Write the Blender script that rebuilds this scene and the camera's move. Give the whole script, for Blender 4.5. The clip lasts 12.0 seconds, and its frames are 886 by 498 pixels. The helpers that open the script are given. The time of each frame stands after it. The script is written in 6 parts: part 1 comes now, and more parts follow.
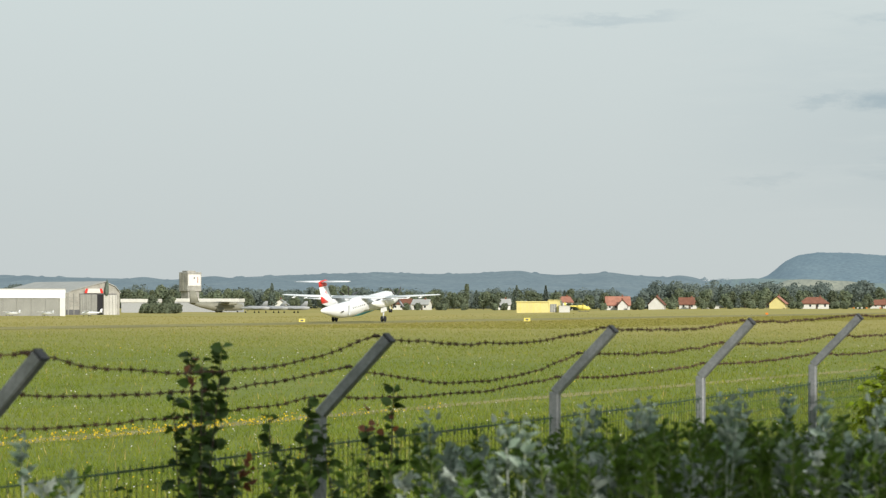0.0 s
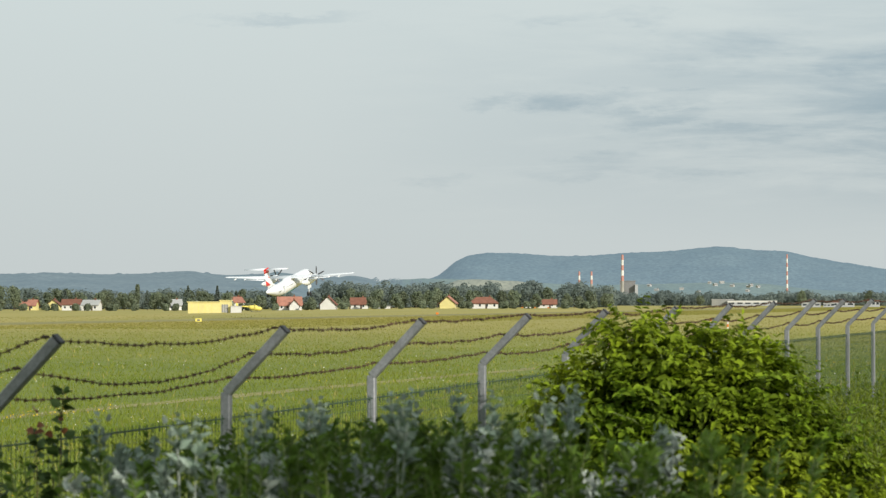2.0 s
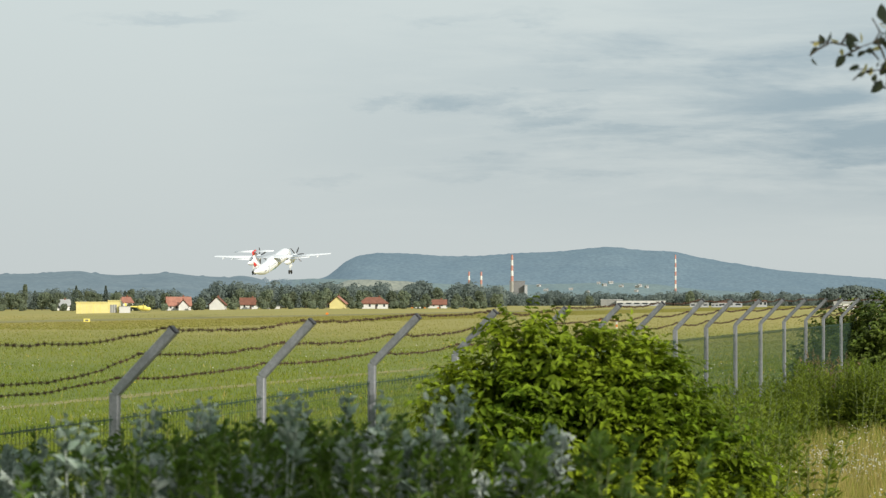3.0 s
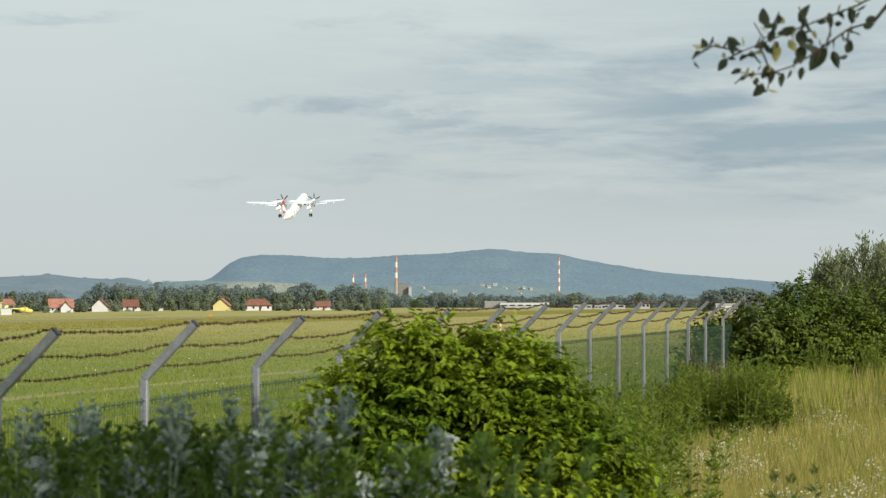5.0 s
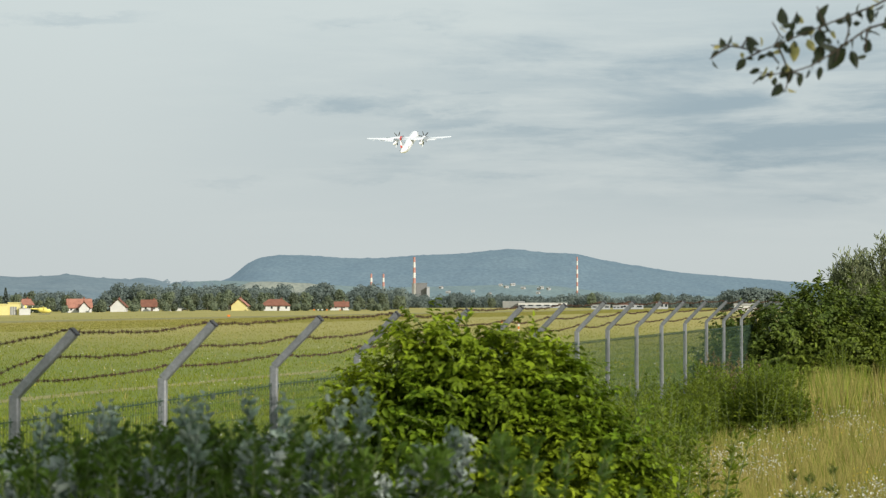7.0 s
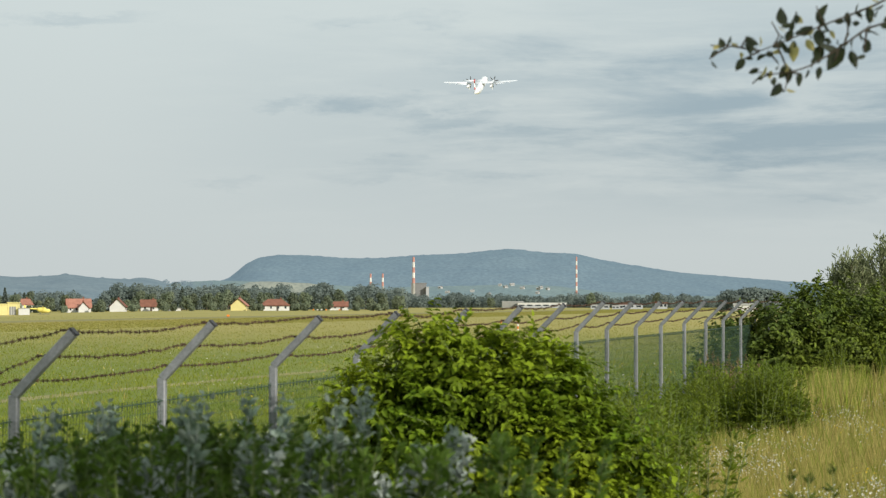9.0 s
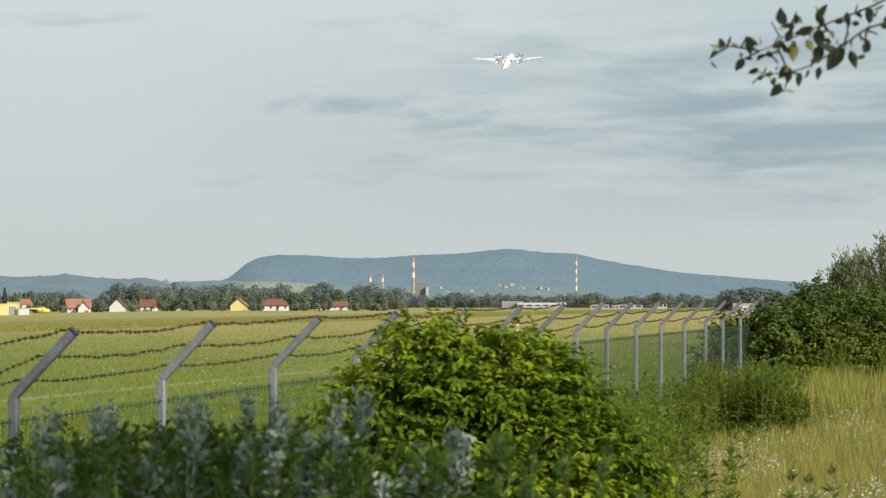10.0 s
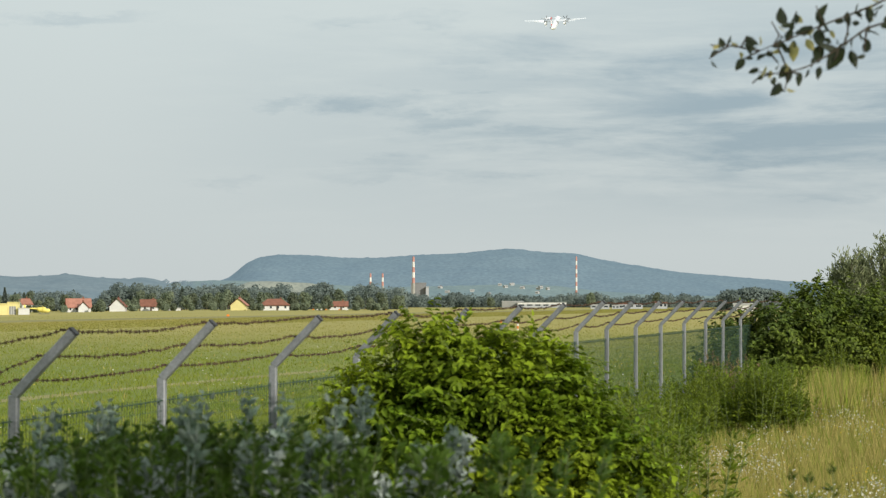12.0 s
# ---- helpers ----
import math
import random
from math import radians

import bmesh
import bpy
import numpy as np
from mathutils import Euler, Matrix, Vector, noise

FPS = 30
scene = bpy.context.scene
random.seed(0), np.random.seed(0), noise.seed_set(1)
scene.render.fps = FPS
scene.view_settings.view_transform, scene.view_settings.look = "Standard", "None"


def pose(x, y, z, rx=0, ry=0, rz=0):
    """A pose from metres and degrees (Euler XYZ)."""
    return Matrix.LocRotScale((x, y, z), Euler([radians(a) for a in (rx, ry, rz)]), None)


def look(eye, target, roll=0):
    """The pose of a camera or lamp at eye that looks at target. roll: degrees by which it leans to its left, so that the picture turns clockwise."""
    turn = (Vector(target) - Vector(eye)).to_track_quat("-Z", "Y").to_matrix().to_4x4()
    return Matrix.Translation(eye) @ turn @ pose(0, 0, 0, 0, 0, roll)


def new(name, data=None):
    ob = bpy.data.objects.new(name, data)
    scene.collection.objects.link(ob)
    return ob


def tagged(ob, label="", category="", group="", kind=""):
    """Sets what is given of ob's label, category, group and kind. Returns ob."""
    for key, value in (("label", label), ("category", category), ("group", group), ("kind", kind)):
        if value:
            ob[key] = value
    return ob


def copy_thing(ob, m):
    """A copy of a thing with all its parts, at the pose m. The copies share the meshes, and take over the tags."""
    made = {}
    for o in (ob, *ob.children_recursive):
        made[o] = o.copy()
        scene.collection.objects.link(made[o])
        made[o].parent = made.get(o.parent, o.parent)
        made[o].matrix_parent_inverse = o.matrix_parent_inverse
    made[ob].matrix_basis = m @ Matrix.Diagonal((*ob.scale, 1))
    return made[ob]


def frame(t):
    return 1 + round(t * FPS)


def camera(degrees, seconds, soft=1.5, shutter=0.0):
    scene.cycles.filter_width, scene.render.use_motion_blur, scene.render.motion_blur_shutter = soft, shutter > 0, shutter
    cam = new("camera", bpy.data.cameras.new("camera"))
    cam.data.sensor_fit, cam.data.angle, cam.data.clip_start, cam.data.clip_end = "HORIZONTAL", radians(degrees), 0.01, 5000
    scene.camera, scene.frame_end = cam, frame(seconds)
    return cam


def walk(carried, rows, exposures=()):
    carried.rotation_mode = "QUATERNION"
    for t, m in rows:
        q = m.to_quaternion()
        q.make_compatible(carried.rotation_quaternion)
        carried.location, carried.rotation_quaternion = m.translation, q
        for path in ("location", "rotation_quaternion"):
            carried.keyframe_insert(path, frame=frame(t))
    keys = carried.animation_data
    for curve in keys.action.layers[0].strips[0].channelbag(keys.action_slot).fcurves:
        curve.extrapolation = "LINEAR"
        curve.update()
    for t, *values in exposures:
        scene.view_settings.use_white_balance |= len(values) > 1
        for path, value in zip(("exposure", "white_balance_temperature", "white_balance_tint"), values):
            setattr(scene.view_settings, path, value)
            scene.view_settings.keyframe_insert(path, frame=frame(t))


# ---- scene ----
EYE = (0.0, 0.0, 3.4)
cam = camera(20.2, 12.0, soft=1.35, shutter=0.0)
cam.data.dof.use_dof = True
cam.data.dof.focus_distance = 220.0
cam.data.dof.aperture_fstop = 8.5
# seconds, pan to the right, tilt up, lean
PAN = [(0, -12.416, 1.180, -0.11), (0.5, -10.188, 1.185, -0.07), (1, -8.318, 1.189, -0.03), (1.5, -6.609, 1.189, -0.02),
       (2, -4.867, 1.192, 0), (2.5, -3.520, 1.196, 0), (3, -2.331, 1.196, 0), (3.5, -1.385, 1.194, 0), (3.7, -1.06, 1.197, 0),
       (4.5, 0.05, 1.225, 0), (5.3, 0.375, 1.245, 0), (5.5, 0.305, 1.245, 0), (6, 0.121, 1.241, 0), (6.5, 0, 1.243, 0),
       (7, -0.079, 1.243, 0), (9, -0.063, 1.241, 0), (10, -0.057, 1.241, 0), (11, -0.05, 1.237, 0), (12, -0.06, 1.235, 0)]
walk(cam, [(t, pose(*EYE, 90 + tilt, lean, -pan)) for t, pan, tilt, lean in PAN])

# ---- light ----
SUN_BEARING, SUN_HEIGHT = 138.0, 23.0
scene.view_settings.exposure = 0.0


# thin cloud wisps: bearing, height, half width and half thickness as slopes, density
WISPS = [(-0.1428, 0.1128, 0.0399, 0.0031, 0.30), (-0.0383, 0.1123, 0.0276, 0.0031, 0.35), (-0.0030, 0.1128, 0.0138, 0.0048, 0.40), (-0.0678, 0.0803, 0.0184, 0.0024, 0.30), (-0.0337, 0.0791, 0.0245, 0.0055, 0.50), (0.0026, 0.0810, 0.0399, 0.0041, 0.50), (0.0026, 0.0737, 0.0337, 0.0034, 0.40), (0.0322, 0.1003, 0.0552, 0.0095, 0.40), (0.0844, 0.0941, 0.0583, 0.0075, 0.50),
         (0.0390, 0.0662, 0.0613, 0.0055, 0.42), (0.1208, 0.0660, 0.0706, 0.0044, 0.50), (0.1435, 0.0578, 0.0859, 0.0061, 0.55), (0.0026, 0.0537, 0.0706, 0.0055, 0.40), (-0.0860, 0.0496, 0.0184, 0.0031, 0.30), (0.0776, 0.0537, 0.0552, 0.0031, 0.30), (0.1344, 0.0730, 0.1288, 0.0358, 0.40), (0.1617, 0.0901, 0.0798, 0.0239, 0.40), (0.1571, 0.0428, 0.0552, 0.0031, 0.25)]


def make_world():
    world = bpy.data.worlds.new("sky")
    scene.world = world
    world.use_nodes = True
    nt = world.node_tree
    n, l = nt.nodes, nt.links
    n.clear()
    out, bg = n.new("ShaderNodeOutputWorld"), n.new("ShaderNodeBackground")
    sky = n.new("ShaderNodeTexSky")
    sky.sky_type, sky.sun_disc = "NISHITA", False
    sky.sun_elevation, sky.sun_rotation = radians(SUN_HEIGHT), radians(SUN_BEARING)
    sky.dust_density, sky.air_density = 3.0, 1.0
    thin = n.new("ShaderNodeMix")
    thin.data_type = "RGBA"
    scale = n.new("ShaderNodeVectorMath")
    scale.operation = "SCALE"
    scale.inputs["Scale"].default_value = 0.085
    l.new(sky.outputs[0], scale.inputs[0])
    co = n.new("ShaderNodeTexCoord")
    mp = n.new("ShaderNodeMapping")
    mp.inputs["Scale"].default_value = (9.0, 4.0, 64.0)
    mp.inputs["Rotation"].default_value = (0, radians(0.4), 0)
    l.new(co.outputs["Generated"], mp.inputs[0])
    streak = n.new("ShaderNodeTexNoise")
    streak.inputs["Scale"].default_value, streak.inputs["Detail"].default_value = 1.0, 7.0
    streak.inputs["Roughness"].default_value, streak.inputs["Distortion"].default_value = 0.62, 0.25
    l.new(mp.outputs[0], streak.inputs["Vector"])
    mp2 = n.new("ShaderNodeMapping")
    mp2.inputs["Location"].default_value = (0.9, 0.0, 0.3)
    mp2.inputs["Scale"].default_value = (2.6, 2.0, 7.5)
    l.new(co.outputs["Generated"], mp2.inputs[0])
    broad = n.new("ShaderNodeTexNoise")
    broad.inputs["Scale"].default_value, broad.inputs["Detail"].default_value = 1.3, 3.0
    l.new(mp2.outputs[0], broad.inputs["Vector"])
    # the veil is closed towards the west and broken towards the east, and closes at the horizon
    sep = n.new("ShaderNodeSeparateXYZ")
    l.new(co.outputs["Generated"], sep.inputs[0])
    east = n.new("ShaderNodeMapRange")
    east.inputs["From Min"].default_value, east.inputs["From Max"].default_value = -0.14, 0.14
    l.new(sep.outputs["X"], east.inputs["Value"])
    high = n.new("ShaderNodeMapRange")
    high.inputs["From Min"].default_value, high.inputs["From Max"].default_value = 0.022, 0.06
    l.new(sep.outputs["Z"], high.inputs["Value"])
    add = n.new("ShaderNodeMath")
    add.operation = "MULTIPLY_ADD"
    add.inputs[1].default_value = 0.55
    l.new(broad.outputs["Fac"], add.inputs[0])
    l.new(streak.outputs["Fac"], add.inputs[2])
    gap = n.new("ShaderNodeMapRange")
    gap.interpolation_type = "SMOOTHSTEP"
    gap.inputs["From Min"].default_value, gap.inputs["From Max"].default_value = 0.56, 0.87
    l.new(add.outputs[0], gap.inputs["Value"])
    m1, m2 = n.new("ShaderNodeMath"), n.new("ShaderNodeMath")
    m1.operation = m2.operation = "MULTIPLY"
    l.new(gap.outputs[0], m1.inputs[0])
    l.new(east.outputs[0], m1.inputs[1])
    l.new(m1.outputs[0], m2.inputs[0])
    # the veil thickens again overhead
    over, m3 = n.new("ShaderNodeMapRange"), n.new("ShaderNodeMath")
    over.inputs["From Min"].default_value, over.inputs["From Max"].default_value = 0.085, 0.125
    over.inputs["To Min"].default_value, over.inputs["To Max"].default_value = 1.0, 0.4
    l.new(sep.outputs["Z"], over.inputs["Value"])
    m3.operation = "MULTIPLY"
    l.new(high.outputs[0], m3.inputs[0])
    l.new(over.outputs[0], m3.inputs[1])
    l.new(m3.outputs[0], m2.inputs[1])
    veil = n.new("ShaderNodeValToRGB")
    e = veil.color_ramp.elements
    e[0].position, e[0].color = 0.0, (0.565, 0.615, 0.615, 1)
    e[1].position, e[1].color = 0.14, (0.64, 0.72, 0.72, 1)
    l.new(sep.outputs["Z"], veil.inputs[0])
    blue = n.new("ShaderNodeMix")
    blue.data_type = "RGBA"
    blue.inputs["Factor"].default_value = 0.25
    blue.inputs["A"].default_value = (0.39, 0.505, 0.58, 1)
    l.new(scale.outputs[0], blue.inputs["B"])
    # wisps with frayed edges
    fray_map, fray = n.new("ShaderNodeMapping"), n.new("ShaderNodeTexNoise")
    fray_map.inputs["Scale"].default_value = (26.0, 0.0, 95.0)
    fray.inputs["Scale"].default_value, fray.inputs["Detail"].default_value, fray.inputs["Roughness"].default_value = 1.0, 8.0, 0.68
    l.new(co.outputs["Generated"], fray_map.inputs[0])
    l.new(fray_map.outputs[0], fray.inputs["Vector"])
    shift, warp = n.new("ShaderNodeVectorMath"), n.new("ShaderNodeVectorMath")
    shift.operation = warp.operation = "MULTIPLY_ADD"
    shift.inputs[1].default_value, shift.inputs[2].default_value = (0.10, 0, 0.022), (-0.05, 0, -0.011)
    l.new(fray.outputs["Color"], shift.inputs[0])
    warp.inputs[1].default_value = (1, 0, 1)
    l.new(co.outputs["Generated"], warp.inputs[0])
    l.new(shift.outputs[0], warp.inputs[2])
    total = None
    for bx, bz, w, h, k in WISPS:
        off, size = n.new("ShaderNodeVectorMath"), n.new("ShaderNodeVectorMath")
        off.operation, size.operation = "MULTIPLY_ADD", "LENGTH"
        off.inputs[1].default_value, off.inputs[2].default_value = (1 / w, 0, 1 / h), (-bx / w, 0, -bz / h)
        l.new(warp.outputs[0], off.inputs[0])
        l.new(off.outputs[0], size.inputs[0])
        fall = n.new("ShaderNodeMapRange")
        fall.interpolation_type = "SMOOTHSTEP"
        fall.inputs["From Min"].default_value, fall.inputs["From Max"].default_value = 0.15, 1.15
        fall.inputs["To Min"].default_value, fall.inputs["To Max"].default_value = k, 0.0
        l.new(size.outputs["Value"], fall.inputs["Value"])
        if total is None:
            total = fall.outputs[0]
        else:
            both = n.new("ShaderNodeMath")
            both.operation = "MAXIMUM"
            l.new(total, both.inputs[0])
            l.new(fall.outputs[0], both.inputs[1])
            total = both.outputs[0]
    # broken up by the streaks, over a thin general haze of them
    broken, wisp, sky_gap = n.new("ShaderNodeMapRange"), n.new("ShaderNodeMath"), n.new("ShaderNodeMath")
    broken.inputs["From Min"].default_value, broken.inputs["From Max"].default_value = 0.4, 0.6
    broken.inputs["To Min"].default_value, broken.inputs["To Max"].default_value = 0.35, 1.15
    l.new(streak.outputs["Fac"], broken.inputs["Value"])
    wisp.operation, sky_gap.operation = "MULTIPLY", "MULTIPLY_ADD"
    l.new(total, wisp.inputs[0])
    l.new(broken.outputs[0], wisp.inputs[1])
    l.new(m2.outputs[0], sky_gap.inputs[0])
    sky_gap.inputs[1].default_value = 0.65
    sky_gap.use_clamp = True
    l.new(wisp.outputs[0], sky_gap.inputs[2])
    l.new(sky_gap.outputs[0], thin.inputs["Factor"])
    l.new(veil.outputs[0], thin.inputs["A"])
    l.new(blue.outputs["Result"], thin.inputs["B"])
    l.new(thin.outputs["Result"], bg.inputs[0])
    bg.inputs[1].default_value = 0.98
    l.new(bg.outputs[0], out.inputs[0])


make_world()
sun_data = bpy.data.lights.new("sun", "SUN")
sun_data.energy, sun_data.angle, sun_data.color = 4.1, radians(0.6), (1.0, 0.95, 0.87)
sun = new("sun", sun_data)
_b, _h = radians(SUN_BEARING), radians(SUN_HEIGHT)
sun.matrix_world = look((60 * math.sin(_b), 60 * math.cos(_b), 60), (60 * math.sin(_b) - math.sin(_b) * math.cos(_h), 60 * math.cos(_b) - math.cos(_b) * math.cos(_h), 60 - math.sin(_h)))


# ---- materials ----
def material(name, color, rough=0.7, metal=0.0, vary=0.25, scale=2.0, fine=30.0, bump=0.0, second=None, translucent=0.0, island=0.0, objects=0.0, coords="Object", spec=0.3):
    """A surface with colour variation at two scales, optional relief, leaf translucency and variation from piece to piece."""
    mat = bpy.data.materials.new(name)
    mat.use_nodes = True
    nt = mat.node_tree
    n, l = nt.nodes, nt.links
    p = n["Principled BSDF"]
    p.inputs["Roughness"].default_value, p.inputs["Metallic"].default_value = rough, metal
    p.inputs["Specular IOR Level"].default_value = spec
    co = n.new("ShaderNodeTexCoord")
    a, b = n.new("ShaderNodeTexNoise"), n.new("ShaderNodeTexNoise")
    a.inputs["Scale"].default_value, b.inputs["Scale"].default_value = scale, fine
    a.inputs["Detail"].default_value, b.inputs["Detail"].default_value = 5, 4
    l.new(co.outputs[coords], a.inputs["Vector"])
    l.new(co.outputs[coords], b.inputs["Vector"])
    mix = n.new("ShaderNodeMix")
    mix.data_type = "RGBA"
    dark = second or tuple(c * (1 - vary) for c in color)
    mix.inputs["A"].default_value, mix.inputs["B"].default_value = (*dark, 1), (*color, 1)
    ramp = n.new("ShaderNodeMapRange")
    ramp.inputs["From Min"].default_value, ramp.inputs["From Max"].default_value = 0.33, 0.67
    l.new(a.outputs["Fac"], ramp.inputs["Value"])
    l.new(ramp.outputs[0], mix.inputs["Factor"])
    hsv = n.new("ShaderNodeHueSaturation")
    l.new(mix.outputs["Result"], hsv.inputs["Color"])
    val = n.new("ShaderNodeMapRange")
    val.inputs["From Min"].default_value, val.inputs["From Max"].default_value = 0.3, 0.7
    val.inputs["To Min"].default_value, val.inputs["To Max"].default_value = 1 - vary * 0.6, 1 + vary * 0.6
    l.new(b.outputs["Fac"], val.inputs["Value"])
    last = val.outputs[0]
    for amount, node, socket in ((island, "ShaderNodeNewGeometry", "Random Per Island"), (objects, "ShaderNodeObjectInfo", "Random")):
        if amount:
            r, rr, mu = n.new(node), n.new("ShaderNodeMapRange"), n.new("ShaderNodeMath")
            rr.inputs["To Min"].default_value, rr.inputs["To Max"].default_value = 1 - amount, 1 + amount
            mu.operation = "MULTIPLY"
            l.new(r.outputs[socket], rr.inputs["Value"])
            l.new(rr.outputs[0], mu.inputs[0])
            l.new(last, mu.inputs[1])
            last = mu.outputs[0]
    l.new(last, hsv.inputs["Value"])
    l.new(hsv.outputs[0], p.inputs["Base Color"])
    if bump:
        bp = n.new("ShaderNodeBump")
        bp.inputs["Strength"].default_value, bp.inputs["Distance"].default_value = bump, 0.01
        l.new(b.outputs["Fac"], bp.inputs["Height"])
        l.new(bp.outputs[0], p.inputs["Normal"])
    if translucent:
        tr, ms = n.new("ShaderNodeBsdfTranslucent"), n.new("ShaderNodeMixShader")
        ms.inputs[0].default_value = translucent
        l.new(hsv.outputs[0], tr.inputs["Color"])
        l.new(p.outputs[0], ms.inputs[1])
        l.new(tr.outputs[0], ms.inputs[2])
        l.new(ms.outputs[0], n["Material Output"].inputs["Surface"])
    return mat


